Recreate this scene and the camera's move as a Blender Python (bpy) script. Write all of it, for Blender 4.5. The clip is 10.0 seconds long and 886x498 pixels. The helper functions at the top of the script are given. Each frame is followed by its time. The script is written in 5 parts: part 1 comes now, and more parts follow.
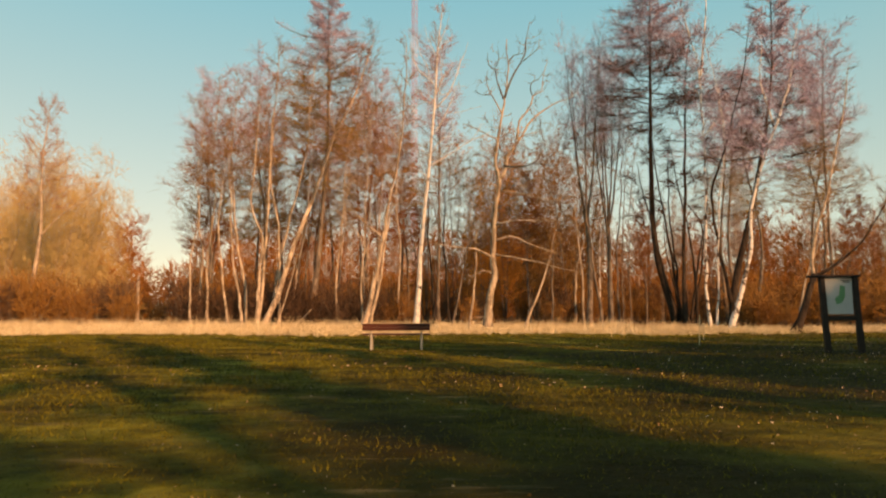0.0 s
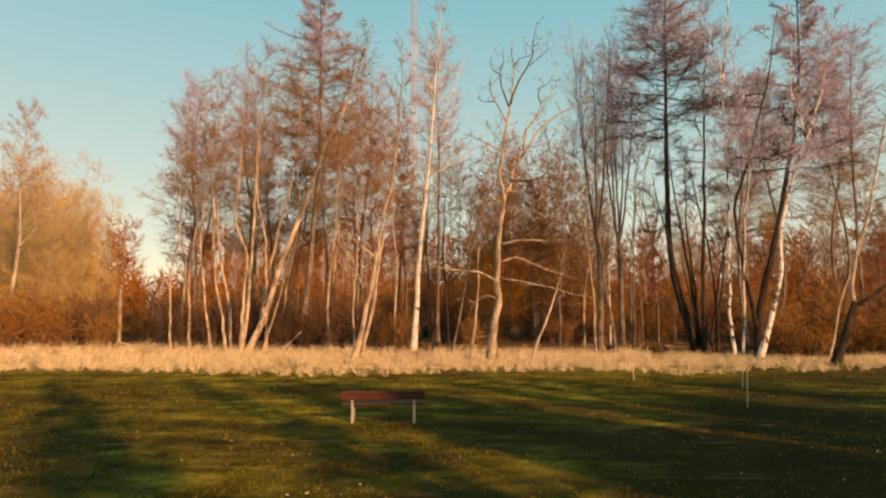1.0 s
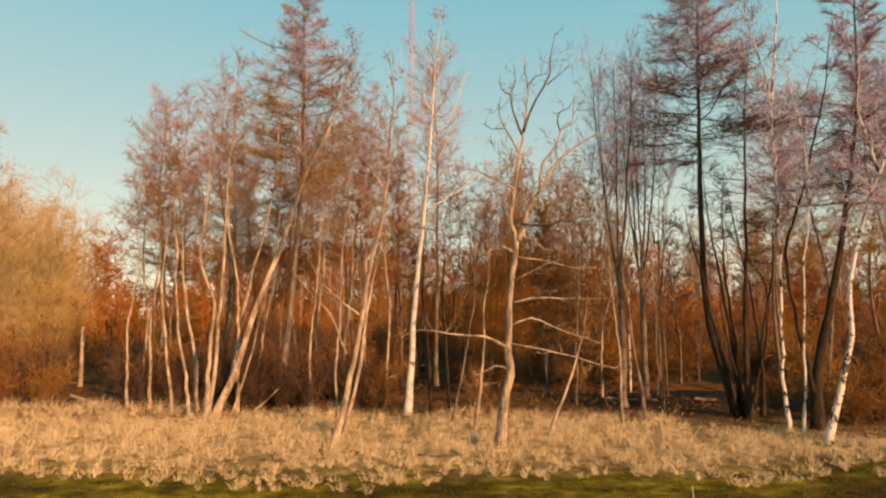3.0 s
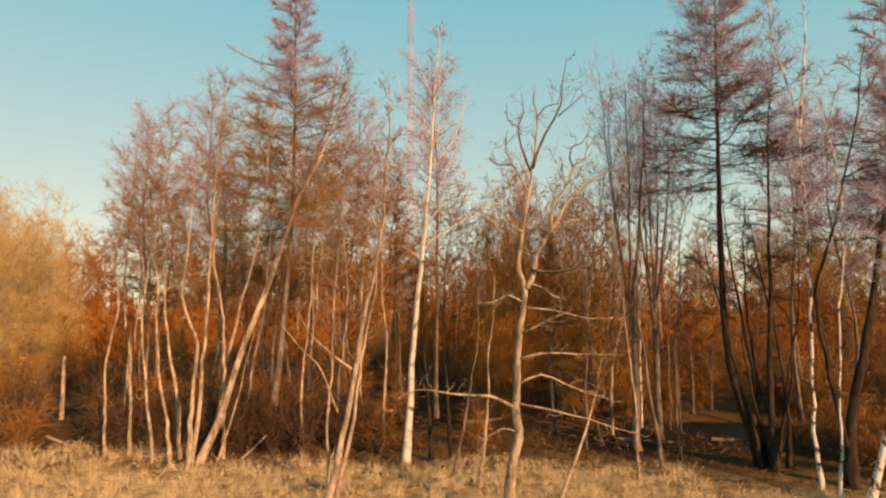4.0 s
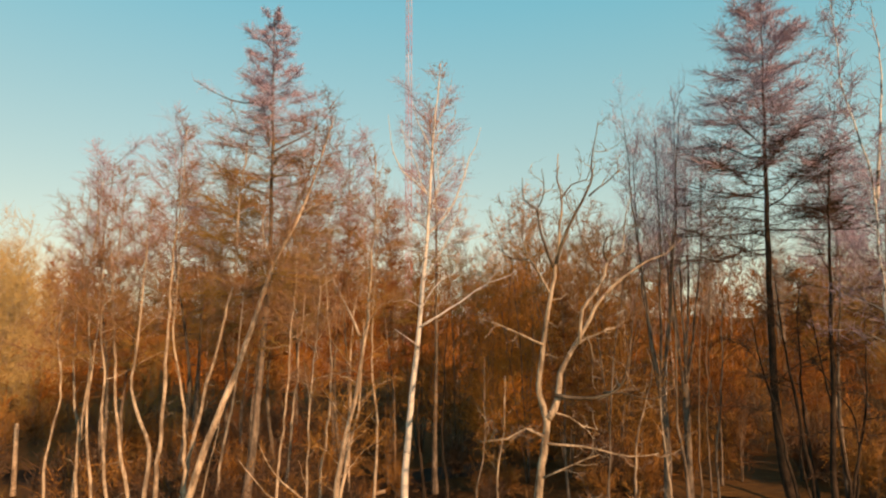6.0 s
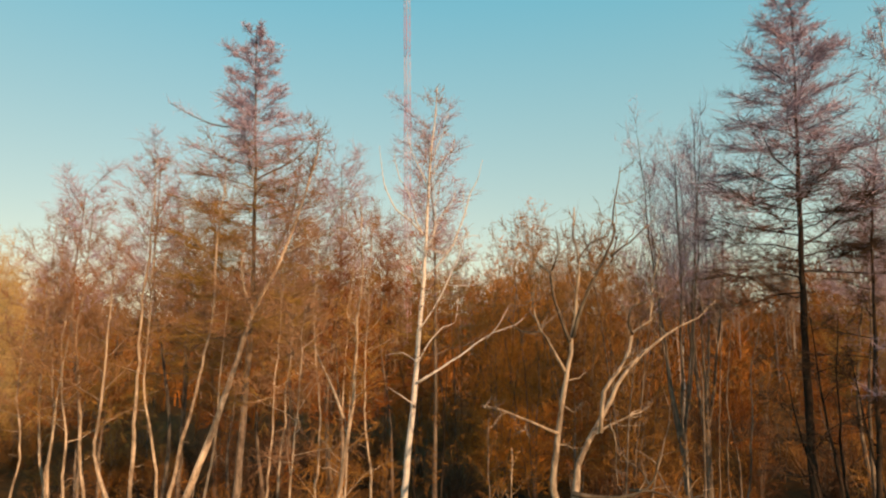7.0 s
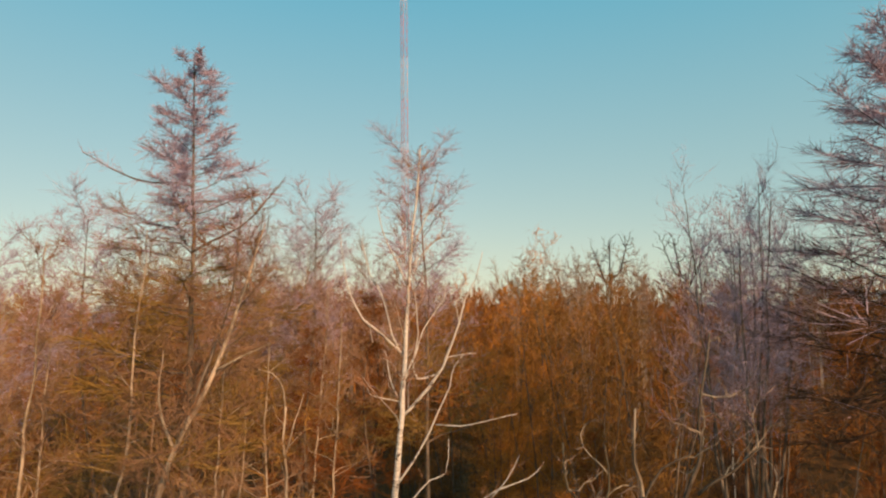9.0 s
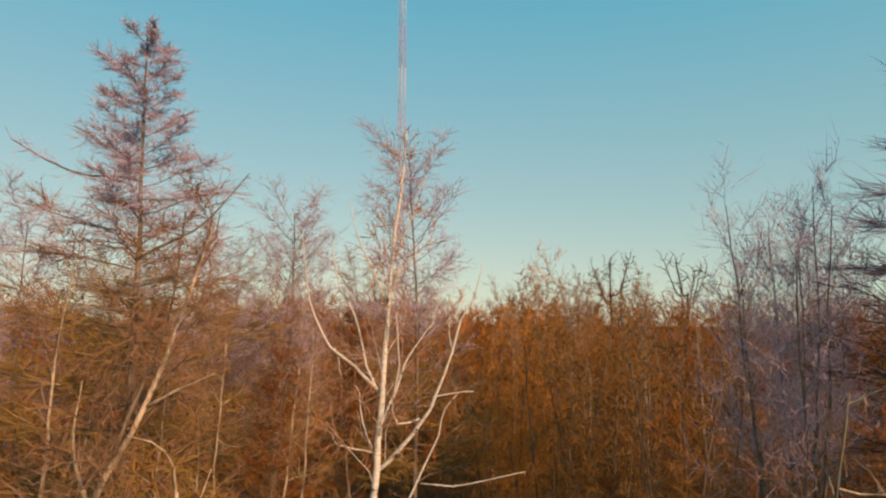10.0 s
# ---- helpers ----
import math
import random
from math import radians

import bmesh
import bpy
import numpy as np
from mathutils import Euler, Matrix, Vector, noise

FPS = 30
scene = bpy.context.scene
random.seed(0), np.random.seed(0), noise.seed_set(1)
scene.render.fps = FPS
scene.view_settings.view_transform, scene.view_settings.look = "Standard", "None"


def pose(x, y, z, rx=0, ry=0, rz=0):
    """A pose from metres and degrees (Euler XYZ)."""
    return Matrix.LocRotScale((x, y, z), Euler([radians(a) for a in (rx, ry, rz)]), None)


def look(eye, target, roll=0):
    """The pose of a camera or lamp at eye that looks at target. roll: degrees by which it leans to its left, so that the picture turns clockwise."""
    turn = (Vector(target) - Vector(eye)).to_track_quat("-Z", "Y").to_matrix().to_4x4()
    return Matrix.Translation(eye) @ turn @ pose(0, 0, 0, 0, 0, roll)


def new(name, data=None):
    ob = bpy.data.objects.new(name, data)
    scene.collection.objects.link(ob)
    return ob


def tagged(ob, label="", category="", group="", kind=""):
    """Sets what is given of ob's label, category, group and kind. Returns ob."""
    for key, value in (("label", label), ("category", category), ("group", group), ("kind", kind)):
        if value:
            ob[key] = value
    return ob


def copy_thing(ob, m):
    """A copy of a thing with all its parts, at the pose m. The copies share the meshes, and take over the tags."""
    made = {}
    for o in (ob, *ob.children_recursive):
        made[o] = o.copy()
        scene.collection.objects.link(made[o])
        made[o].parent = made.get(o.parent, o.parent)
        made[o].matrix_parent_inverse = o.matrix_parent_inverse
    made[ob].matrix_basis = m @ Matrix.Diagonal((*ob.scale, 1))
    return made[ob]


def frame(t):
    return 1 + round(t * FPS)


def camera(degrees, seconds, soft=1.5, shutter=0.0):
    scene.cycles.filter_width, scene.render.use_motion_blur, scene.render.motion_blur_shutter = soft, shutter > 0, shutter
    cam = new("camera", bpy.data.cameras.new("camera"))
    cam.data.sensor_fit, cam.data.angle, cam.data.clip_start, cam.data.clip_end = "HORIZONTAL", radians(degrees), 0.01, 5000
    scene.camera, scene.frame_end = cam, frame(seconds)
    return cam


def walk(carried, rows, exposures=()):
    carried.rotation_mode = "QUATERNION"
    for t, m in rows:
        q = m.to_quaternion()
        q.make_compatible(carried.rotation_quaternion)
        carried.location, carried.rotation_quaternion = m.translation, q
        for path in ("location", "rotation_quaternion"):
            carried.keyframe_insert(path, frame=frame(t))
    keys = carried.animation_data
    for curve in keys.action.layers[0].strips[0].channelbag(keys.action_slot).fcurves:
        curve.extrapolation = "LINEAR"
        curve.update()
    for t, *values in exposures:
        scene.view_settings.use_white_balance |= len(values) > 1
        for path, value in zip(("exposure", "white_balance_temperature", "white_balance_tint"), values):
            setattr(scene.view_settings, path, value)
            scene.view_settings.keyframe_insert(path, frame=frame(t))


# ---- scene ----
# ---- camera and its way ----
cam = camera(70.0, 10.0, soft=2.2)
PATH = [
    (0, (0.947, 0.355, 0.928), (0.898, 2.344, 1.133), -0.1),
    (0.5, (0.945, 1.879, 1.382), (0.895, 3.868, 1.587), -0.1),
    (1, (0.947, 3.306, 2.296), (0.896, 5.295, 2.503), -0.1),
    (1.5, (0.915, 4.622, 3.244), (0.865, 6.61, 3.454), -0.1),
    (2, (0.825, 5.973, 3.697), (0.779, 7.961, 3.911), -0.1),
    (2.5, (0.825, 7.229, 4.246), (0.778, 9.217, 4.461), -0.1),
    (4, (0.688, 10.495, 7.147), (0.643, 12.483, 7.357), -0.2),
    (4.5, (0.685, 11.586, 8.138), (0.639, 13.574, 8.35), -0.1),
    (5, (0.672, 12.62, 9.13), (0.627, 14.608, 9.34), -0.1),
    (6.5, (0.575, 16.284, 12.101), (0.532, 18.273, 12.31), -0.3),
    (7, (0.648, 17.538, 13.209), (0.602, 19.528, 13.407), -0.5),
    (7.5, (0.691, 18.971, 14.209), (0.645, 20.961, 14.407), -0.4),
    (8, (0.795, 20.465, 15.293), (0.746, 22.455, 15.487), -0.5),
    (8.5, (0.914, 22.001, 16.439), (0.861, 23.993, 16.617), -0.7),
    (9, (1.022, 23.72, 17.425), (0.967, 25.711, 17.599), -0.7),
    (9.5, (1.069, 25.494, 17.843), (1.018, 27.486, 18.018), -0.3),
    (10, (1.063, 27.403, 17.579), (1.018, 29.39, 17.805), 0.2),
]
walk(cam, [(t, look(eye, target, roll)) for t, eye, target, roll in PATH], exposures=[(0, 0.1, 13500, 46), (2.5, 0.1, 13000, 46), (5, 0.05, 11600, 40), (8, -0.1, 9900, 35), (10, -0.26, 9300, 34)])

# ---- sky and sun ----
SUN_AZ, SUN_EL = 143.0, 21.0   # degrees clockwise from +y, degrees above the horizon
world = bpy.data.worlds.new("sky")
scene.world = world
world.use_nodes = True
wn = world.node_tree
sky = wn.nodes.new("ShaderNodeTexSky")
sky.sky_type = "NISHITA"
sky.sun_disc = False
sky.sun_elevation, sky.sun_rotation = radians(SUN_EL), radians(SUN_AZ)
sky.air_density, sky.dust_density, sky.ozone_density = 1.0, 0.2, 1.0
wn.nodes["Background"].inputs["Strength"].default_value = 0.16
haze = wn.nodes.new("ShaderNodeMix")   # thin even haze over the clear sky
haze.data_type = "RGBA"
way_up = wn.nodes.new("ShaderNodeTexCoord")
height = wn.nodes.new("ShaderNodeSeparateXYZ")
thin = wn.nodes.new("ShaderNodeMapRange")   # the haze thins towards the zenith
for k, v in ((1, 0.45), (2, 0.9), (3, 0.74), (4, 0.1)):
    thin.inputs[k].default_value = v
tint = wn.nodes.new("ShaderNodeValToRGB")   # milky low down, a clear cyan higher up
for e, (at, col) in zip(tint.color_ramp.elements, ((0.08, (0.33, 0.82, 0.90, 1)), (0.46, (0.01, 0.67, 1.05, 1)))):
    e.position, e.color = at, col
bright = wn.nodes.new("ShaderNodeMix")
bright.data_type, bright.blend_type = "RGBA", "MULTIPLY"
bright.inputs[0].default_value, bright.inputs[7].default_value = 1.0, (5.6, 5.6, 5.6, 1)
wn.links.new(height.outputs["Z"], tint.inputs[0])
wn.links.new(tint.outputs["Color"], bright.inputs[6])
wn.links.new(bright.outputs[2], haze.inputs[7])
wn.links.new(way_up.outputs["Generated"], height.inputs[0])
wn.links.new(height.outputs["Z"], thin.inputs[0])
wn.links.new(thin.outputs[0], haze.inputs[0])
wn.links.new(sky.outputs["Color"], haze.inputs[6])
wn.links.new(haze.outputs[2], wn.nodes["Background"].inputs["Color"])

sun = new("sun", bpy.data.lights.new("sun", "SUN"))
sun.data.energy, sun.data.angle, sun.data.color = 5.0, radians(0.55), (1.0, 0.77, 0.52)
_a, _e = radians(SUN_AZ), radians(SUN_EL)
SUN_DIR = Vector((math.sin(_a) * math.cos(_e), math.cos(_a) * math.cos(_e), math.sin(_e)))
sun.matrix_world = look(SUN_DIR * 200, (0, 0, 0))


# ---- materials ----
class Nodes:
    """A small node material builder round one Principled shader."""

    def __init__(self, name, rough=0.8, metal=0.0, spec=0.3):
        self.m = bpy.data.materials.new(name)
        self.m.use_nodes = True
        self.t = self.m.node_tree
        self.p = self.t.nodes["Principled BSDF"]
        self.p.inputs["Roughness"].default_value = rough
        self.p.inputs["Metallic"].default_value = metal
        self.p.inputs["Specular IOR Level"].default_value = spec

    def node(self, kind, **values):
        n = self.t.nodes.new("ShaderNode" + kind)
        for key, value in values.items():
            n.inputs[key.replace("_", " ")].default_value = value
        return n

    def link(self, a, b):
        self.t.links.new(a, b)

    def coords(self, scale=(1, 1, 1), local=True):
        c = self.node("TexCoord") if local else self.node("NewGeometry")
        m = self.node("Mapping", Scale=scale)
        self.link(c.outputs["Object" if local else "Position"], m.inputs["Vector"])
        return m.outputs["Vector"]

    def noise(self, scale, detail=4.0, rough=0.6, stretch=(1, 1, 1), local=True):
        n = self.node("TexNoise", Scale=scale, Detail=detail, Roughness=rough)
        self.link(self.coords(stretch, local), n.inputs["Vector"])
        return n.outputs["Fac"]

    def ramp(self, fac, *stops):
        r = self.t.nodes.new("ShaderNodeValToRGB")
        while len(r.color_ramp.elements) < len(stops):
            r.color_ramp.elements.new(0.5)
        for e, (at, col) in zip(r.color_ramp.elements, stops):
            e.position, e.color = at, (*col, 1)
        self.link(fac, r.inputs["Fac"])
        return r.outputs["Color"]

    def mix(self, fac, a, b, mode="MIX"):
        n = self.t.nodes.new("ShaderNodeMix")
        n.data_type, n.blend_type = "RGBA", mode
        for sock, v in ((n.inputs[0], fac), (n.inputs[6], a), (n.inputs[7], b)):
            if isinstance(v, (int, float)):
                sock.default_value = v
            elif isinstance(v, tuple):
                sock.default_value = (*v, 1)
            else:
                self.link(v, sock)
        return n.outputs[2]

    def math(self, op, a, b=0.0, c=0.0):
        n = self.t.nodes.new("ShaderNodeMath")
        n.operation = op
        for sock, v in zip(n.inputs, (a, b, c)):
            if isinstance(v, (int, float)):
                sock.default_value = v
            else:
                self.link(v, sock)
        return n.outputs[0]

    def done(self, colour, bump=None, strength=0.4, distance=0.02):
        self.link(colour, self.p.inputs["Base Color"])
        if bump is not None:
            b = self.node("Bump", Strength=strength, Distance=distance)
            self.link(bump, b.inputs["Height"])
            self.link(b.outputs["Normal"], self.p.inputs["Normal"])
        return self.m


def bark_material(name, light, dark, moss=(0.12, 0.13, 0.05), moss_amount=0.3):
    n = Nodes(name, 0.9, spec=0.15)
    grain = n.noise(9, 6, 0.7, (1, 1, 0.18))
    patch = n.noise(1.1, 3, 0.6)
    base = n.ramp(grain, (0.3, dark), (0.62, light))
    grey = n.mix(n.ramp(patch, (0.45, (0, 0, 0)), (0.7, (1, 1, 1))), base, n.mix(0.5, base, tuple(min(1, c * 1.5) for c in light)))
    tint = n.math("MULTIPLY", n.ramp(n.noise(0.6, 4), (0.5, (0, 0, 0)), (0.75, (1, 1, 1))), moss_amount)
    # dark blotches in the bark colour, for twig shadows on the trunks
    twig_shade = n.ramp(n.noise(2.4, 5, 0.75, (1, 1, 0.4)), (0.4, (0.75, 0.75, 0.75)), (0.56, (0, 0, 0)))
    return n.done(n.mix(twig_shade, n.mix(tint, grey, moss), tuple(c * 0.6 for c in dark)), grain, 0.7, 0.03)


def birch_material(name, scar=0.5):
    n = Nodes(name, 0.6, spec=0.3)
    lines = n.noise(5, 5, 0.7, (0.5, 0.5, 6))
    white = n.ramp(lines, (0.3, (0.07, 0.055, 0.05)), (0.4, (0.54, 0.5, 0.44)), (0.7, (0.8, 0.76, 0.69)))
    scars = n.noise(2.6, 5, 0.7, (1, 1, 0.8))
    col = n.mix(n.ramp(scars, (scar, (0, 0, 0)), (scar + 0.06, (1, 1, 1))), white, (0.06, 0.045, 0.036))
    return n.done(col, lines, 0.4, 0.01)


def twig_material(name, *cols, patches=0.0):
    """patches: the size, in 1/metres, of stands that differ in colour; without it each tree differs."""
    n = Nodes(name, 0.8, spec=0.12)
    info = n.node("ObjectInfo")
    isl = n.node("NewGeometry")
    own = info.outputs["Random"]
    if patches:
        own = n.ramp(n.noise(patches, 3, 0.5, local=False), (0.3, (0, 0, 0)), (0.7, (1, 1, 1)))
    r = n.math("ADD", n.math("MULTIPLY", own, 0.6), n.math("MULTIPLY", isl.outputs["Random Per Island"], 0.4))
    stops = [(i / max(1, len(cols) - 1), c) for i, c in enumerate(cols)]
    return n.done(n.ramp(r, *stops))


def wood_material(name, light, dark, rough=0.7):
    n = Nodes(name, rough, spec=0.3)
    g = n.noise(6, 6, 0.65, (0.25, 4, 4))
    w = n.noise(2.0, 3)
    return n.done(n.mix(n.math("MULTIPLY", w, 0.5), n.ramp(g, (0.3, dark), (0.7, light)), dark), g, 0.4, 0.005)


def paint_material(name, col, wear, rough=0.55, amount=0.35):
    n = Nodes(name, rough, spec=0.4)
    w = n.noise(4.0, 6, 0.7)
    return n.done(n.mix(n.math("MULTIPLY", n.ramp(w, (0.5, (0, 0, 0)), (0.75, (1, 1, 1))), amount), col, wear), w, 0.15, 0.004)


def concrete_material(name):
    n = Nodes(name, 0.9, spec=0.2)
    a, b = n.noise(40, 5, 0.7), n.noise(5, 4)
    return n.done(n.mix(b, n.ramp(a, (0.3, (0.2, 0.18, 0.15)), (0.7, (0.36, 0.33, 0.28))), (0.42, 0.38, 0.3)), a, 0.3, 0.004)


def ground_material():
    """Lawn, straw edge and leaf litter, told apart by where they lie."""
    n = Nodes("meadow_and_wood_floor", 0.95, spec=0.08)
    pos = n.node("NewGeometry")
    xyz = n.node("SeparateXYZ")
    n.link(pos.outputs["Position"], xyz.inputs["Vector"])
    wob = n.math("MULTIPLY", n.math("SUBTRACT", n.noise(0.22, 5, 0.6, local=False), 0.5), 3.5)
    bay = n.node("MapRange")   # on that side the lawn runs on to the birches
    for k, v in ((1, 9.0), (2, 14.0), (3, 0.0), (4, -2.8)):
        bay.inputs[k].default_value = v
    n.link(xyz.outputs["X"], bay.inputs[0])
    y0 = n.math("ADD", xyz.outputs["Y"], wob)
    y = n.math("ADD", y0, bay.outputs[0])
    fine = n.noise(14, 6, 0.75, local=False)
    mid = n.noise(1.1, 5, 0.65, local=False)
    big = n.noise(0.28, 4, 0.6, local=False)
    green = n.ramp(mid, (0.34, (0.05, 0.04, 0.004)), (0.5, (0.23, 0.195, 0.018)), (0.66, (0.5, 0.42, 0.065)))
    brown = n.ramp(fine, (0.3, (0.022, 0.016, 0.004)), (0.7, (0.1, 0.062, 0.018)))
    worn = n.math("ADD", big, n.math("MULTIPLY", n.math("SUBTRACT", xyz.outputs["X"], -2.0), 0.018))
    lush = n.node("MapRange")   # greener again towards the wood
    for k, v in ((1, 16.0), (2, 25.0), (3, 0.0), (4, 0.3)):
        lush.inputs[k].default_value = v
    n.link(xyz.outputs["Y"], lush.inputs[0])
    worn = n.math("SUBTRACT", worn, lush.outputs[0])
    lawn = n.mix(n.ramp(worn, (0.46, (0, 0, 0)), (0.62, (1, 1, 1))), green, brown)
    lawn = n.mix(n.math("MULTIPLY", fine, 0.6), lawn, (0.035, 0.03, 0.006))
    # streaks of shade across the grass, put into the lawn colour
    shade_streaks = n.ramp(n.noise(0.55, 6, 0.65, (0.6, 1.5, 1), local=False), (0.48, (0, 0, 0)), (0.66, (0.7, 0.7, 0.7)))
    lawn = n.mix(shade_streaks, lawn, (0.014, 0.012, 0.002))
    # broad soft patches, likewise shade worked into the colour
    shade_patches = n.ramp(n.noise(0.17, 4, 0.6, local=False), (0.44, (0, 0, 0)), (0.58, (0.75, 0.75, 0.75)))
    lawn = n.mix(shade_patches, lawn, (0.03, 0.023, 0.004))
    thatch = n.ramp(n.noise(1.3, 5, 0.7, (0.35, 1.6, 1), local=False), (0.6, (0, 0, 0)), (0.7, (0.7, 0.7, 0.7)))
    lawn = n.mix(thatch, lawn, (0.3, 0.2, 0.09))
    straw = n.ramp(mid, (0.32, (0.17, 0.105, 0.045)), (0.5, (0.36, 0.25, 0.12)), (0.68, (0.54, 0.4, 0.22)))
    litter = n.ramp(fine, (0.25, (0.03, 0.016, 0.007)), (0.5, (0.11, 0.057, 0.022)), (0.75, (0.27, 0.14, 0.052)))
    litter = n.mix(n.ramp(mid, (0.45, (0, 0, 0)), (0.7, (1, 1, 1))), litter, (0.1, 0.056, 0.024))
    edge = n.node("MapRange")
    edge.inputs[1].default_value, edge.inputs[2].default_value = 28.6, 32.2
    n.link(y, edge.inputs[0])
    wood = n.node("MapRange")
    wood.inputs[1].default_value, wood.inputs[2].default_value = 40.0, 45.0
    n.link(n.math("SUBTRACT", y0, n.math("MULTIPLY", bay.outputs[0], 1.5)), wood.inputs[0])
    for cx, cy, rx, ry in ((14.0, 47.0, 9.5, 7.5), (-4.0, 55.0, 6.0, 5.0), (-20.0, 62.0, 10.0, 5.0)):   # shaded hollows under the trees, darkened in the litter colour
        e = n.math("ADD", n.math("POWER", n.math("ABSOLUTE", n.math("DIVIDE", n.math("SUBTRACT", xyz.outputs["X"], cx), rx)), 2.0),
                   n.math("POWER", n.math("ABSOLUTE", n.math("DIVIDE", n.math("SUBTRACT", y, cy), ry)), 2.0))
        litter = n.mix(n.ramp(e, (0.35, (1, 1, 1)), (1.0, (0, 0, 0))), litter, (0.026, 0.016, 0.009))
    col = n.mix(wood.outputs[0], n.mix(edge.outputs[0], lawn, straw), litter)
    tufts = n.noise(1.5, 4, 0.6, (0.5, 1.3, 1), local=False)
    relief = n.math("ADD", n.math("MULTIPLY", fine, 0.3), n.math("MULTIPLY", tufts, 1.4))
    return n.done(col, relief, 0.9, 0.2)


def water_material():
    n = Nodes("dark_bog_water", 0.5, spec=0.02)
    w = n.noise(1.5, 4)
    return n.done(n.ramp(w, (0.4, (0.008, 0.006, 0.004)), (0.7, (0.03, 0.02, 0.012))), n.noise(3, 3), 0.05, 0.02)


def blade_material(name, *cols, streak_shade=False):
    n = Nodes(name, 0.8, spec=0.15)
    isl = n.node("NewGeometry")
    stops = [(i / (len(cols) - 1), c) for i, c in enumerate(cols)]
    c = n.ramp(isl.outputs["Random Per Island"], *stops)
    # the ground's streaks again, darkening the lawn blades' colour as shade
    tufts = n.ramp(n.noise(0.55, 6, 0.65, (0.6, 1.5, 1), local=False), (0.48, (0, 0, 0)), (0.66, (0.7, 0.7, 0.7)))
    return n.done(n.mix(tufts, c, tuple(0.45 * k for k in cols[0]) if streak_shade else cols[0]))


BIRCH = birch_material("birch_bark")
WHITE_BIRCH = birch_material("white_birch_bark", 0.58)
ALDER = bark_material("alder_bark", (0.24, 0.19, 0.15), (0.08, 0.062, 0.048))
DARK = bark_material("dark_wet_bark", (0.06, 0.042, 0.03), (0.016, 0.011, 0.008), (0.06, 0.06, 0.03), moss_amount=0.15)
PALE = bark_material("pale_ash_bark", (0.58, 0.46, 0.34), (0.19, 0.14, 0.10), (0.24, 0.22, 0.1), 0.2)
OAKB = bark_material("oak_bark", (0.52, 0.42, 0.31), (0.13, 0.095, 0.067), (0.2, 0.19, 0.09), 0.3)
# darker copy of the oak bark: limbs in shade against the sky
OAKD = bark_material("shaded_oak_bark", (0.17, 0.135, 0.10), (0.05, 0.038, 0.028), (0.11, 0.12, 0.06), 0.4)
TW_PINK = twig_material("lilac_twigs", (0.33, 0.26, 0.32), (0.46, 0.37, 0.45), (0.38, 0.33, 0.44))
TW_BIRCH = twig_material("birch_twigs", (0.25, 0.112, 0.06), (0.36, 0.185, 0.108), (0.44, 0.24, 0.155))
TW_BROWN = twig_material("brown_twigs", (0.13, 0.055, 0.014), (0.23, 0.105, 0.028), (0.31, 0.155, 0.045), (0.2, 0.1, 0.03), (0.26, 0.125, 0.037))
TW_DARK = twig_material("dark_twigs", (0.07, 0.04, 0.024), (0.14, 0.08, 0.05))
# darker copy of the red-brown twigs, for thickets on the shaded side
TW_DUSK = twig_material("shaded_red_twigs", (0.07, 0.024, 0.008), (0.15, 0.055, 0.017), (0.11, 0.04, 0.012))
TW_GREY = twig_material("grey_twigs", (0.18, 0.137, 0.112), (0.29, 0.227, 0.195))
# golden brown, lightened in colour for the strong sun on that wood
TW_GOLD = twig_material("sunlit_golden_twigs", (0.36, 0.25, 0.105), (0.52, 0.37, 0.165), (0.44, 0.34, 0.14))
TW_MAUVE = twig_material("mauve_brown_twigs", (0.19, 0.1, 0.056), (0.31, 0.175, 0.105), (0.25, 0.145, 0.085))
TW_RUST = twig_material("rust_brown_brush", (0.13, 0.052, 0.015), (0.25, 0.11, 0.032), (0.32, 0.158, 0.05), (0.18, 0.083, 0.025))
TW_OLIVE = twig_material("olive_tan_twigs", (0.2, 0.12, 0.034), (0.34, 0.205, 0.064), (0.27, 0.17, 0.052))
TW_FAR = twig_material("far_wood_twigs", (0.17, 0.052, 0.013), (0.32, 0.105, 0.026), (0.27, 0.108, 0.028), (0.37, 0.14, 0.036), (0.26, 0.08, 0.019), patches=0.07)
TW_RED = twig_material("red_brown_twigs", (0.13, 0.04, 0.011), (0.26, 0.085, 0.022), (0.19, 0.064, 0.017), (0.3, 0.108, 0.029))
TW_LITTER = twig_material("fallen_twigs", (0.05, 0.028, 0.013), (0.14, 0.08, 0.036), (0.26, 0.17, 0.09), patches=0.5)
TW_HAZE = twig_material("grey_pink_far_twigs", (0.2, 0.17, 0.15), (0.33, 0.26, 0.22), (0.26, 0.235, 0.2), patches=0.05)
TW_ORANGE = twig_material("orange_willow_twigs", (0.5, 0.19, 0.04), (0.66, 0.27, 0.06))
GROUND = ground_material()
WATER = water_material()
LAWN = blade_material("lawn_blades", (0.03, 0.025, 0.003), (0.08, 0.07, 0.007), (0.14, 0.12, 0.012), (0.19, 0.16, 0.02), streak_shade=True)
STRAW = blade_material("straw_blades", (0.38, 0.28, 0.155), (0.63, 0.51, 0.32), (0.82, 0.7, 0.48))
LEAF = blade_material("fallen_leaves", (0.16, 0.085, 0.038), (0.3, 0.18, 0.09), (0.52, 0.42, 0.3))
BENCH_RED = wood_material("red_brown_stained_planks", (0.15, 0.045, 0.028), (0.06, 0.02, 0.014), 0.55)
BENCH_LEG = concrete_material("weathered_concrete")
POST = wood_material("dark_brown_posts", (0.05, 0.03, 0.02), (0.02, 0.013, 0.009))
